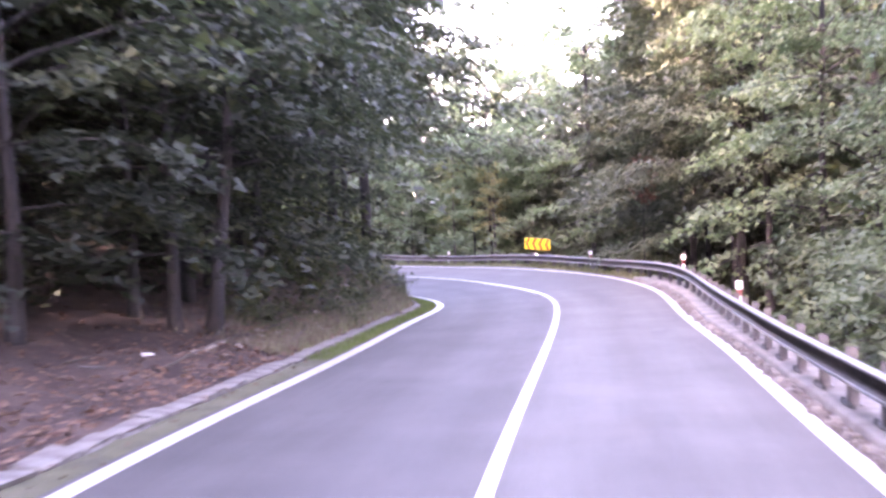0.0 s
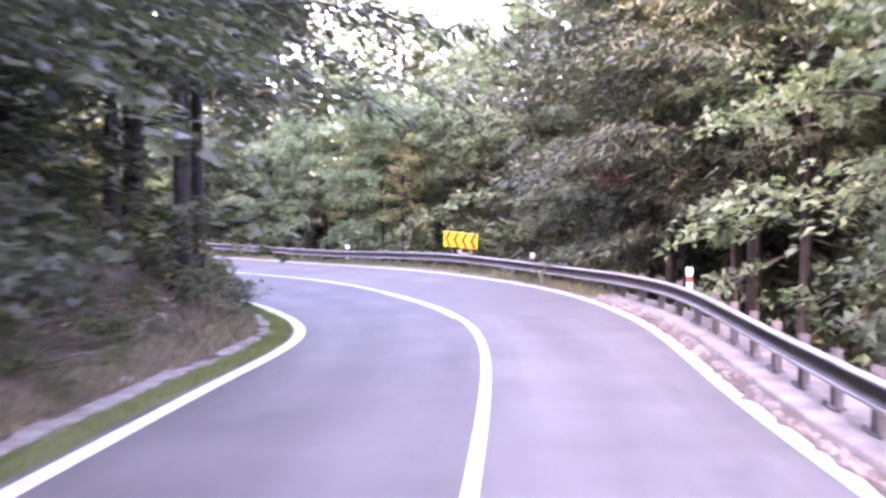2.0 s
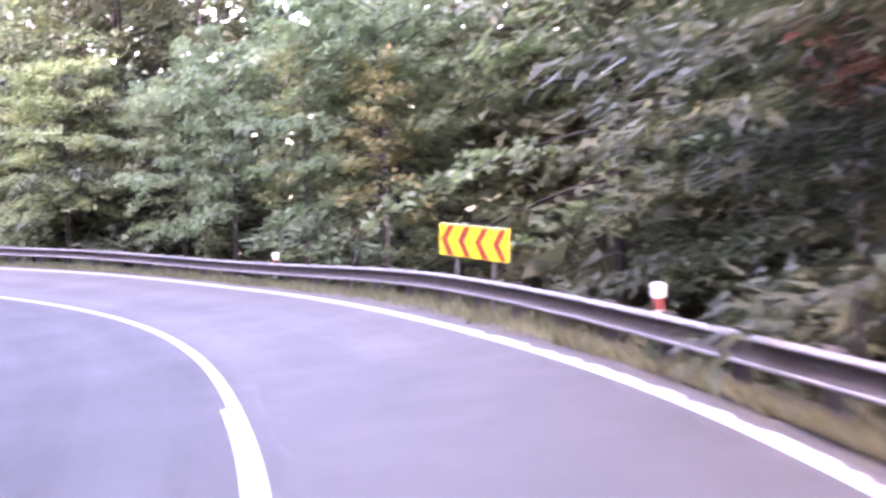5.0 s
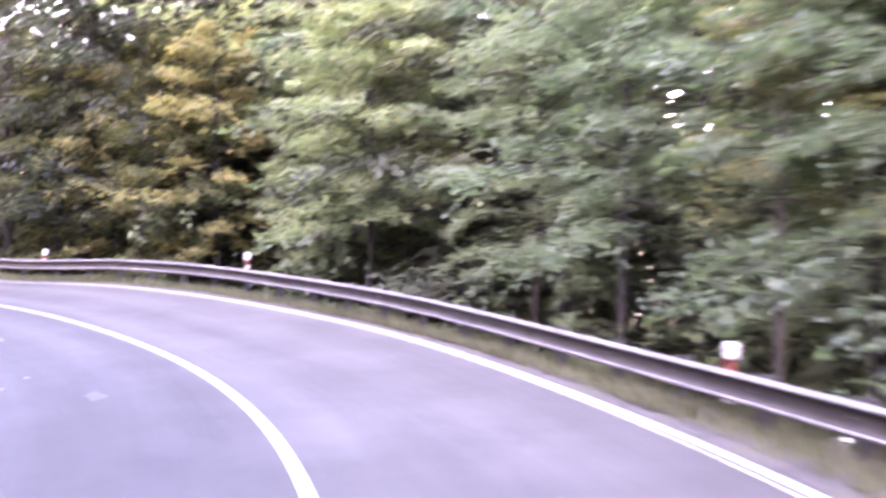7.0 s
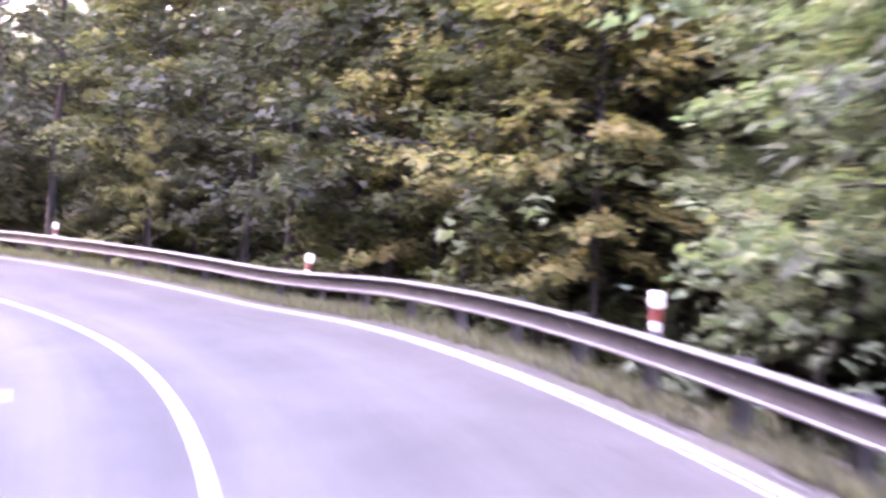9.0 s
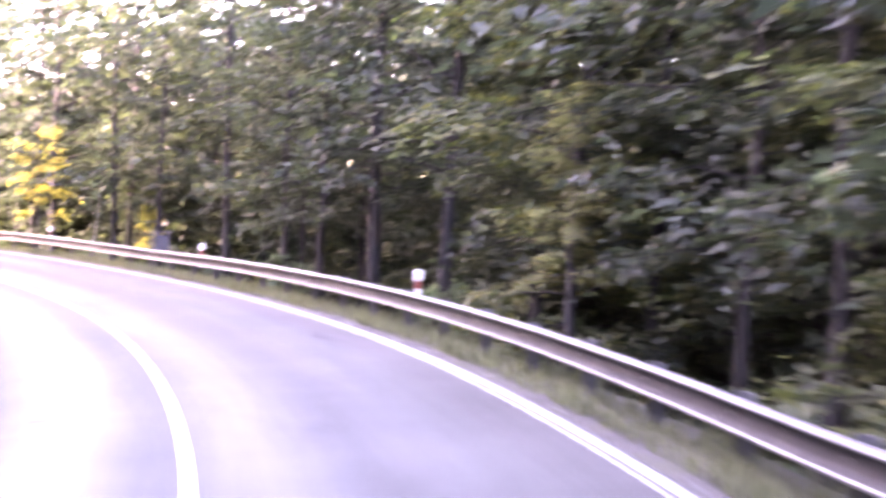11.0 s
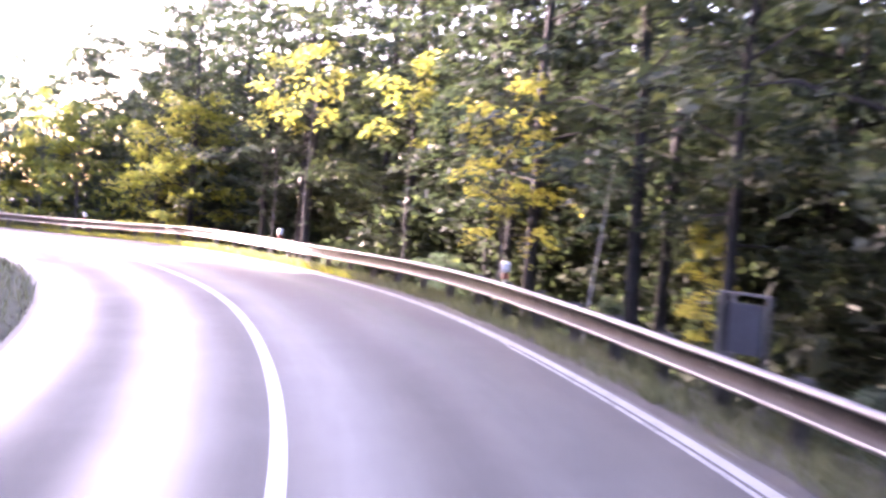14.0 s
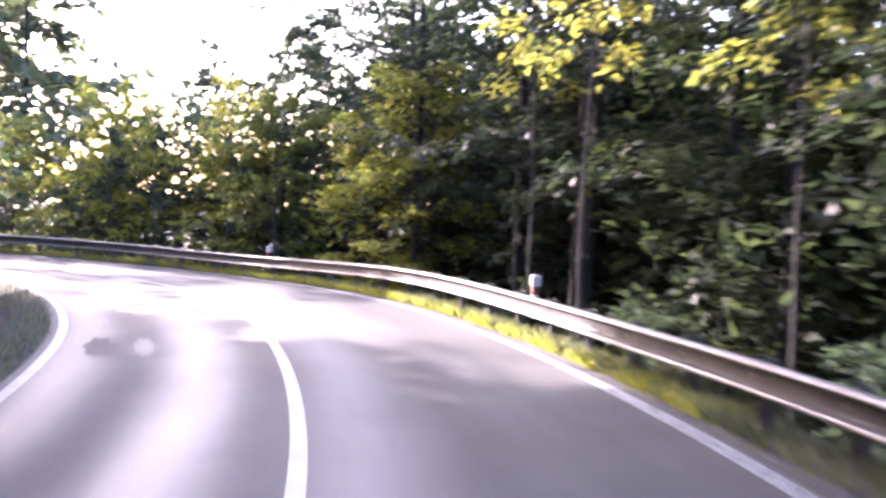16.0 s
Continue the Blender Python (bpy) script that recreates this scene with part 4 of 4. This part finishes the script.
def woods_mass(label, s0, s1, o_lo, o_hi, z_lo, z_hi, clumps, foliage, seed, big=1.0):
    """Deeper woods: leafy clumps gathered into many crowns of uneven height in a band beside the road."""
    rng = np.random.default_rng(seed)
    each = 60
    n = max(6, clumps // each)
    ss = rng.uniform(s0, s1, n)
    u = rng.uniform(o_lo, o_hi, n)
    x, y = plan(ss, np.where(u > 0, rail_o(ss) + u, edge_l(ss) + u))
    keep = np.array([not in_clearing(a, b) for a, b in zip(x, y)])
    x, y, n = x[keep], y[keep], int(keep.sum())
    low = ground_height(x, y)
    tall = z_lo + (z_hi - z_lo) * rng.uniform(0.62, 1.0, n)
    wide = (0.1 * tall + 1.0) * rng.uniform(0.8, 1.25, n)
    f = rng.uniform(0, 1, (n, each)) ** 0.85
    r = wide[:, None] * np.sqrt(np.clip(1 - ((f - 0.38) / 0.64) ** 2, 0.02, 1)) * np.sqrt(rng.uniform(0.05, 1, (n, each)))
    a = rng.uniform(0, 2 * np.pi, (n, each))
    c = np.stack([x[:, None] + r * np.cos(a), y[:, None] + r * np.sin(a), low[:, None] + z_lo + (tall - z_lo)[:, None] * f], 2).reshape(-1, 3)
    c = c[c[:, 2] < [crest(a, b) for a, b in c[:, :2]]]
    c = np.repeat(c, 6, axis=0)
    n = len(c)
    pos = c + rng.normal(0, 0.34 * big, (n, 3)) * (1, 1, 0.5)
    size = big * rng.uniform(0.3, 0.58, n)
    ob = mesh_object("far_woods", *leaf_blades(pos, rng.normal(0, 1, (n, 3)) * (1, 1, 0.5), rng.normal(0, 0.45, (n, 3)) + (0, 0, 1), size, size * 0.7), foliage)
    return tagged(ob, label, "woods", kind="stuff")


# outer side of the bend, first stretch: beeches and bushes below the guardrail
along("beech", 8, 48, 5.0, 4.4, 5.8)
along("beech", 60, 67, 4.0, 9.0, 9.8, 1.0, 1.15)
along("slim", 14, 42, 5.0, 6.5, 9.0)
along("bush", 14, 36, 3.0, 3.4, 4.4, 0.9, 1.15)
along("far", 0, 84, 6.0, 9.5, 14.0)
# the head of the bend: pale hornbeams in front of taller trees
along("hornbeam", 69, 93, 4.0, 3.2, 5.4, 0.78, 1.15)
along("beech", 66, 106, 5.0, 7.0, 9.5, 1.15, 1.35)
for s, back, sz in ((72.9, 2.9, 1.0), (69.5, 3.2, 0.85)):
    plant("yellowbirch", *(float(v) for v in plan(s, float(rail_o(s)) + back)), sz)
plant("rowan", *(float(v) for v in plan(53.6, float(rail_o(53.6)) + 3.0)), 1.0)
for s, o in ((93.6, 8.2), (102.4, 8.6)):
    plant("amber", *(float(v) for v in plan(s, o)), 1.0)
for s in (77.0, 84.5):
    plant("palebush", *(float(v) for v in plan(s, float(rail_o(s)) + 2.3)), rand.uniform(0.3, 0.42))
along("far", 66, 112, 6.0, 11.0, 15.0, 1.2, 1.45)
for px, py, sz in ((-8.0, 87.5, 1.35), (-11.5, 89.5, 1.25)):
    plant("pine", px, py, sz, 0.2)
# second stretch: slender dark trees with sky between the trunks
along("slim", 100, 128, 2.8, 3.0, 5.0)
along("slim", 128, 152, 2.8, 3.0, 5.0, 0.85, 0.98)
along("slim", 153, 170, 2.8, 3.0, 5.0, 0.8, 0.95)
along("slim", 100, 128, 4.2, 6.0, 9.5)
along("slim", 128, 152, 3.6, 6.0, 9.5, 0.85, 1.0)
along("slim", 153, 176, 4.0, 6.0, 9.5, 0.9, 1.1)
for s, back, sz in ((95.6, 3.6, 1.0), (99.6, 4.4, 1.1), (105.2, 3.3, 0.95), (114.4, 3.2, 1.1), (118.0, 4.6, 1.0), (109.5, 5.2, 0.9)):
    plant("olive", *(float(v) for v in plan(s, float(rail_o(s)) + back)), sz)
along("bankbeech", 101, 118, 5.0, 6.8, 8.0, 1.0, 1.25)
along("bush", 100, 172, 7.0, 2.9, 3.8, 0.35, 0.5)
along("far", 106, 128, 6.0, 10.0, 16.0, 0.9, 1.1)
along("far", 129, 152, 4.5, 9.0, 15.0, 0.9, 1.05)
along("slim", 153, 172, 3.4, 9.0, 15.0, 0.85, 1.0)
for s, back, sz in ((143.3, 1.7, 0.62), (137.2, 3.0, 0.36), (134.0, 6.0, 0.4)):
    plant("maple", *(float(v) for v in plan(s, float(rail_o(s)) + back)), sz)
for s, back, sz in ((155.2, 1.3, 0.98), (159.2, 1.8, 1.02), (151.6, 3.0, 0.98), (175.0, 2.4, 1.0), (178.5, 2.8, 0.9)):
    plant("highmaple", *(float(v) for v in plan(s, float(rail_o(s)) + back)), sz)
plant("yellowbirch", -36.4, 92.9, 0.55)
plant("palebush", -61.3, 95.8, 0.4)
plant("birch", -64.9, 90.4, 0.45, tilt=5)
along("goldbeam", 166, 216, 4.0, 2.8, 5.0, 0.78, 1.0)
along("slim", 174, 222, 3.2, 5.5, 11.0, 0.62, 0.8)
# high crowns, mostly out of view, added to shade the outer forest
along("tall", 184, 202, 2.2, 2.5, 8.0, 0.9, 1.1)
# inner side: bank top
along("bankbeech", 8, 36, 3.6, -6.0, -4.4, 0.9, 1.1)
along("beech", -6, 34, 5.0, -10.0, -7.0)
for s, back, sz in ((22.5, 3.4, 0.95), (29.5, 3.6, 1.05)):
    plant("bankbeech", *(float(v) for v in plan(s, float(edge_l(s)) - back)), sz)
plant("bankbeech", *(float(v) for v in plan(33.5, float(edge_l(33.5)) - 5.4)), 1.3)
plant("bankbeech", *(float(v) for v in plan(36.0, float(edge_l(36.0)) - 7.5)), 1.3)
along("far", -10, 60, 6.0, -17.0, -11.0, 1.1, 1.3)
# oversized unseen trees, added to keep sun off the outer crowns
along("far", -44, 56, 5.5, -27.0, -14.0, 1.5, 1.75)
# inner rows, mostly out of view, added to hold the sun off the road
along("far", 52, 112, 9.0, -10.5, -7.5)
along("far", 50, 164, 8.0, -19.0, -12.0, 1.0, 1.25)
along("far", 110, 150, 3.0, -8.2, -6.2, 0.95, 1.1)
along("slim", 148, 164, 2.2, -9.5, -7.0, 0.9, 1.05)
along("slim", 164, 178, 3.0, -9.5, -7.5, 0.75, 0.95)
# blockers added along the sun's direction, to shade stations before 148
h_sun = Vector((to_sun.x, to_sun.y)).normalized()
for k in range(32):
    ahead, side = 9 + 3.1 * (k // 4), -10.6 + 2.7 * (k % 4) + rand.uniform(-0.6, 0.6)
    x, y = GAP_X + ahead * h_sun.x + side * h_sun.y, GAP_Y + ahead * h_sun.y - side * h_sun.x
    s_, o_ = road_coords(np.array([x]), np.array([y]))
    if float(o_[0]) < float(edge_l(s_[0])) - 5.0:
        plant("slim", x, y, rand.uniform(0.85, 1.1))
for k in range(26):
    s, back = 172 + 1.3 * k, rand.uniform(4.6, 12.0)
    x, y = (float(v) for v in plan(s, float(edge_l(s)) - back))
    if not in_clearing(x, y):
        plant("far", x, y, rand.uniform(0.75, 1.0))
for x, y, top in ((-108.0, 74.5, 9.5), (-111.5, 69.0, 9.5), (-115.0, 63.0, 9.5), (-113.5, 50.5, 15.5), (-117.0, 46.5, 17.5), (-112.5, 46.0, 17.0)):
    plant("far", x, y, (top - float(ground_height(np.array([x]), np.array([y]))[0])) / 15.0)
# low hedge added to shade the inner lane and spare the outer one
along("bush", 164, 198, 2.0, -3.8, -2.8, 0.75, 1.05)
along("bush", 160, 198, 2.4, -6.4, -5.0, 1.0, 1.35)
along("far", 182, 192, 4.5, -9.0, -4.5, 0.6, 0.8)
along("far", 192, 230, 4.0, -10.0, -4.5, 0.95, 1.15)
# unseen trees round the start, added to stop sun from behind
along("far", -48, -8, 4.0, -6.5, -4.4, 1.15, 1.35)
along("far", -48, 2, 6.0, 4.5, 7.0)
along("bush", 56, 140, 12.0, -7.0, -5.0, 0.6, 1.0)
for s, back, w in ((46.5, 4.2, 1), (49.0, 5.2, 0), (51.5, 7.0, 1), (53.5, 5.4, 1), (57.5, 7.2, 0), (55.5, 7.5, 1), (60.0, 7.5, 0)):
    plant("pine", *(float(v) for v in plan(s, float(rail_o(s)) + back)), 0.95, 0.2, which=w)
# oversized trees beside the start, out of view, added as sun blockers
along("slim", -16, 12, 2.2, -12.0, -5.5, 1.4, 1.6)
# pines on the steep bank
for px, py, sz, w in ((-4.4, 44.2, 1.0, 0), (-3.9, 40.2, 0.95, 1), (-5.6, 42.5, 1.0, 0), (-6.6, 43.7, 1.05, 1), (-7.0, 47.5, 1.05, 1), (-8.8, 43.0, 1.0, 0), (-6.2, 51.5, 1.0, 0), (-10.5, 40.5, 1.0, 1)):
    plant("pine", px, py, sz, 0.2, which=w)
plant("slim", -5.6, 23.3, 0.9, 0.2, turn=90, which=0, tilt=8)

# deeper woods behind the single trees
# the darkest masses below have forest shade put into their leaf colour
woods_mass("dark undergrowth between the slender trees", 98, 178, 5.5, 11, 0.3, 6, 6000, M_leaf_shaded, 206, 0.7)
woods_mass("dark woods close behind the forest edge", 8, 112, 9.0, 14, 1.6, 18, 18000, M_leaf_dark, 207, 0.85)
woods_mass("dense dark green woods below the outer bend", -10, 112, 12, 22, 0, 20.5, 10000, M_leaf_dark, 201, 1.6)
woods_mass("thinner dark woods with sky showing through", 104, 153, 9, 20, 0, 17, 13000, M_leaf_dark, 202, 1.1)
woods_mass("lower dark woods along the second stretch", 150, 174, 6.5, 18, 0, 14, 9000, M_leaf_shaded, 208, 0.9)
woods_mass("dense dark green woods on the hill", -50, 164, -27, -12, 0, 17, 6000, M_leaf_dark, 203, 1.5)
# these two masses are added to stop sun leaking onto the road
woods_mass("dense dark green woods added inside the second bend to block sun", 96, 160, -19, -9.5, 0, 16, 5500, M_leaf_dark, 213, 1.2)
woods_mass("dark bushes added on the bank inside the second bend to block sun", 112, 170, -13, -6.0, 0, 7, 8000, M_leaf_shaded, 217, 0.75)
woods_mass("low dark thicket behind the forest edge", 20, 112, 10, 18, -0.5, 13, 12000, M_leaf_dark, 214, 1.25)
woods_mass("low dark thicket behind the slender trees", 98, 140, 11, 18, -0.5, 5, 2500, M_leaf_dark, 215, 1.0)
woods_mass("dark leafy trees at the far end of the road", 166, 222, 4.5, 15, 0, 11, 9000, M_leaf_dark, 216, 1.0)
woods_mass("distant dark woods down the slope", -20, 225, 24, 60, 0, 10, 3500, M_leaf_dark, 204, 2.3)
woods_mass("distant dark woods over the hill", -50, 235, -48, -24, 0, 16, 3000, M_leaf_dark, 205, 2.8)
woods_mass("closed dark canopy over the inner bank", -8, 54, -13, -3.6, 7, 17, 9000, M_leaf_dark, 209, 0.6)
woods_mass("dark conifer boughs behind the chevron sign", 38, 72, 9.0, 15, 1.6, 18, 12000, M_needle, 210, 0.7)
woods_mass("dark pine boughs over the inner bank", 38, 64, -12, -3.0, 6, 17, 4500, M_needle, 211, 0.6)
woods_mass("dense dark leafage behind the far guardrail", 140, 180, 4.2, 8.5, 0.5, 8.5, 8000, M_leaf_shaded, 212, 0.5)


# ---- gutter of broken concrete slabs along the bank ----
gutter = new("gutter")
gutter.location = spot(0, -5)
g_back = Matrix.Translation(gutter.location).inverted()
shapes = []
for k in range(5):
    r_ = random.Random(300 + k)
    bm = bmesh.new()
    box(bm, (0.36, 0.96, 0.12), Matrix(), 0.02)
    for v in bm.verts:
        v.co.x += r_.uniform(-0.035, 0.035)
        v.co.y += r_.uniform(-0.03, 0.03)
        v.co.z += r_.uniform(-0.012, 0.012)
    shapes.append(bm)
slab_meshes = []
for k, bm in enumerate(shapes):
    me = bpy.data.meshes.new("slab")
    bm.to_mesh(me)
    bm.free()
    me.materials.append(M_slab)
    slab_meshes.append(me)
r_ = random.Random(77)
s = -12.0
while s < 62:
    broken = s > 33
    if not (broken and r_.random() < 0.22):
        ob = new("slab", r_.choice(slab_meshes))
        ob.parent = gutter
        o = float(edge_l(s)) - 0.88 + (r_.uniform(-0.09, 0.09) if broken else r_.uniform(-0.02, 0.02))
        x, y, z = spot(s, o)
        size = r_.uniform(0.7, 1.0) if broken else 1.0
        ob.matrix_basis = g_back @ pose(x, y, z - 0.015 + r_.uniform(0, 0.03), r_.uniform(-3, 3), r_.uniform(-6, 6), heading(s) + (r_.uniform(-14, 14) if broken else r_.uniform(-2, 2))) @ Matrix.Diagonal((size, size, 1, 1))
    s += 1.0
tagged(gutter, "gutter of cracked mossy concrete slabs beside the bank", "gutter", kind="structure")


# ---- small growth and litter ----
def scatter(name, label, category, count, seed, s_rng, place, blade, mat, upright):
    """Many small blades or leaves as one sheet of stuff; place(s, u) gives the offset and height above the road."""
    rng = np.random.default_rng(seed)
    ss = rng.uniform(*s_rng, count)
    o, dz = place(ss, rng)
    x, y = plan(ss, o)
    pos = np.stack([x, y, surface(ss, o) + dz], 1)
    if upright:
        al = np.stack([rng.normal(0, 0.35, count), rng.normal(0, 0.35, count), np.ones(count)], 1)
        up = rng.normal(0, 1, (count, 3)) * (1, 1, 0.1)
    else:
        al = rng.normal(0, 1, (count, 3)) * (1, 1, 0.25)
        up = rng.normal(0, 0.35, (count, 3)) + (0, 0, 1)
    length = rng.uniform(*blade[0], count)
    return tagged(mesh_object(name, *leaf_quads(pos, al, up, length, length * blade[1]), mat), label, category, kind="stuff")


def under_rail(ss, rng):
    o = rail_o(ss) + rng.normal(0.04, 0.3, len(ss))
    o = np.maximum(o, edge_r(ss) + 0.36)
    return o, np.full(len(ss), 0.0)


def tufts(ss, rng):
    t = np.round(ss / 0.55) * 0.55
    ss[:] = t + rng.normal(0, 0.07, len(ss))
    o = rail_o(t) + 0.3 * np.sin(t * 12.9898) + rng.normal(0, 0.06, len(ss))
    return np.maximum(o, edge_r(ss) + 0.34), np.full(len(ss), -0.01)


scatter("grass", "yellowing grass under the guardrail", "grass", 38000, 401, (46, 184), under_rail, ((0.06, 0.28), 0.09), M_grass, True)
# places the gold blades in clumps, as patches of painted sunlight
def sunlit_patches(ss, rng):
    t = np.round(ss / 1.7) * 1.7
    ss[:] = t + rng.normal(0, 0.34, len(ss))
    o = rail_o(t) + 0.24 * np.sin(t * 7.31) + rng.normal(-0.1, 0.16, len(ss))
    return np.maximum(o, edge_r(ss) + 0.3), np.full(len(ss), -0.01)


scatter("grass", "patches of grass by the guardrail, coloured as if sunlit", "grass", 9000, 408, (147, 188), sunlit_patches, ((0.08, 0.26), 0.1), M_grass_sunlit, True)
scatter("grass", "tufts of taller weeds under the guardrail", "grass", 9000, 402, (46, 184), tufts, ((0.12, 0.36), 0.09), M_grass, True)
scatter("grass", "short green grass beside the edge line", "grass", 15000, 403, (22, 66), lambda ss, rng: (edge_l(ss) - rng.uniform(0.18, 0.72, len(ss)), np.full(len(ss), -0.02)), ((0.05, 0.15), 0.1), M_grass_green, True)
scatter("grass", "sparse faded weeds at the foot of the bank", "grass", 6000, 409, (22, 52), lambda ss, rng: ((lambda d: (edge_l(ss) - d, left_rise(ss, d) + 0.02))(1.0 + np.abs(rng.normal(0, 0.55, len(ss))))), ((0.08, 0.3), 0.07), M_grass, True)
scatter("grass", "rough grass on the low inner bank", "grass", 12000, 404, (96, 190), lambda ss, rng: ((lambda d: (edge_l(ss) - d, left_rise(ss, d) + 0.0))(rng.uniform(0.2, 4.0, len(ss)))), ((0.1, 0.3), 0.07), M_grass, True)
scatter("fallen_leaves", "brown fallen leaves on the bank", "leaves", 9000, 405, (-4, 62), lambda ss, rng: ((lambda d: (edge_l(ss) - d, left_rise(ss, d) + 0.1))(1.05 + rng.exponential(1.6, len(ss)))), ((0.07, 0.16), 0.6), M_dryleaf, False)
scatter("fallen_leaves", "few dry leaves along the road edge", "leaves", 900, 406, (-4, 190), lambda ss, rng: (np.where(rng.random(len(ss)) < 0.6, edge_l(ss) - rng.uniform(0.15, 0.7, len(ss)), edge_r(ss) + rng.uniform(0.3, 0.6, len(ss))), np.full(len(ss), 0.03)), ((0.06, 0.12), 0.6), M_dryleaf, False)


def bank_spot(s, d, lift=0.0):
    x, y = plan(s, float(edge_l(s)) - d)
    return float(x), float(y), float(surface(s, float(edge_l(s)) - d) + left_rise(s, d)) + lift


r_ = random.Random(9)
for k in range(36):
    s = r_.uniform(22, 60)
    x, y, z = bank_spot(s, r_.uniform(1.5, 4.2) if s < 30 else r_.uniform(1.4, 3.2))
    plant("fern", x, y, r_.uniform(0.6, 1.3), 0.0, z=z)
for k in range(30):
    s = r_.uniform(56, 180)
    x, y, z = bank_spot(s, r_.uniform(1.8, 4.5))
    plant("fern", x, y, r_.uniform(0.6, 1.2), 0.0, z=z)

for k in range(9):
    s = r_.uniform(32, 50)
    x, y, z = bank_spot(s, r_.uniform(1.5, 3.8))
    plant("fern", x, y, r_.uniform(0.6, 1.1), 0.0, z=z)
for k in range(16):
    s = r_.uniform(26, 42)
    x, y, z = bank_spot(s, r_.uniform(2.6, 6.0))
    plant("fern", x, y, r_.uniform(1.4, 2.1), 0.0, z=z)
scatter("dry_grass", "grey dry stalks and weeds on the bank", "grass", 8000, 407, (22, 58), lambda ss, rng: ((lambda d: (edge_l(ss) - d, left_rise(ss, d) + 0.02))(1.15 + rng.exponential(0.8, len(ss)))), ((0.1, 0.42), 0.05), M_stalk, True)

# stones and sticks on the bank
stone_meshes = []
for k in range(4):
    bm = bmesh.new()
    bmesh.ops.create_icosphere(bm, subdivisions=2, radius=0.5)
    for v in bm.verts:
        v.co *= 1 + 0.35 * noise.noise(v.co * 1.7 + Vector((k * 9, 0, 0)))
        v.co.z *= 0.6
    me = bpy.data.meshes.new("stone")
    bm.to_mesh(me)
    bm.free()
    me.materials.append(M_stone)
    stone_meshes.append(me)
for k in range(60):
    s = r_.uniform(18, 58)
    x, y, z = bank_spot(s, r_.uniform(1.15, 2.6), 0.05)
    ob = new("stone", r_.choice(stone_meshes))
    size = r_.uniform(0.08, 0.28)
    ob.matrix_basis = pose(x, y, z, r_.uniform(-20, 20), r_.uniform(-20, 20), r_.uniform(0, 360)) @ Matrix.Scale(size, 4)
    tagged(ob, "grey stone lying on the soil bank", "stone", "stones on the bank")
for k in range(16):
    s = r_.uniform(14, 56)
    x, y, z = bank_spot(s, r_.uniform(1.5, 3.2), 0.1)
    n_ = 6
    pts = [(0, 0, 0)]
    for q_ in range(n_):
        pts.append((pts[-1][0] + 0.22, pts[-1][1] + r_.uniform(-0.06, 0.06), pts[-1][2] + r_.uniform(-0.03, 0.05)))
    ob = mesh_object("fallen_stick", *tube(pts, np.linspace(0.025, 0.008, n_ + 1), 5), M_bark, None, True)
    ob.matrix_basis = pose(x, y, z, 0, r_.uniform(-25, 10), r_.uniform(0, 360))
    tagged(ob, "dead grey stick lying on the bank", "stick", "sticks on the bank")

# scrap of white litter on the leaves
bm = boxed((0.2, 0.1, 0.04), Matrix(), 0.012)
for v in bm.verts:
    v.co.z += 0.03 * noise.noise(v.co * 9)
me = bpy.data.meshes.new("litter")
bm.to_mesh(me)
bm.free()
me.materials.append(M_white)
litter = new("litter", me)
litter.matrix_basis = pose(*bank_spot(19.0, 2.6, 0.12), 6, 4, 30)
tagged(litter, "crumpled scrap of white litter on fallen leaves", "litter")
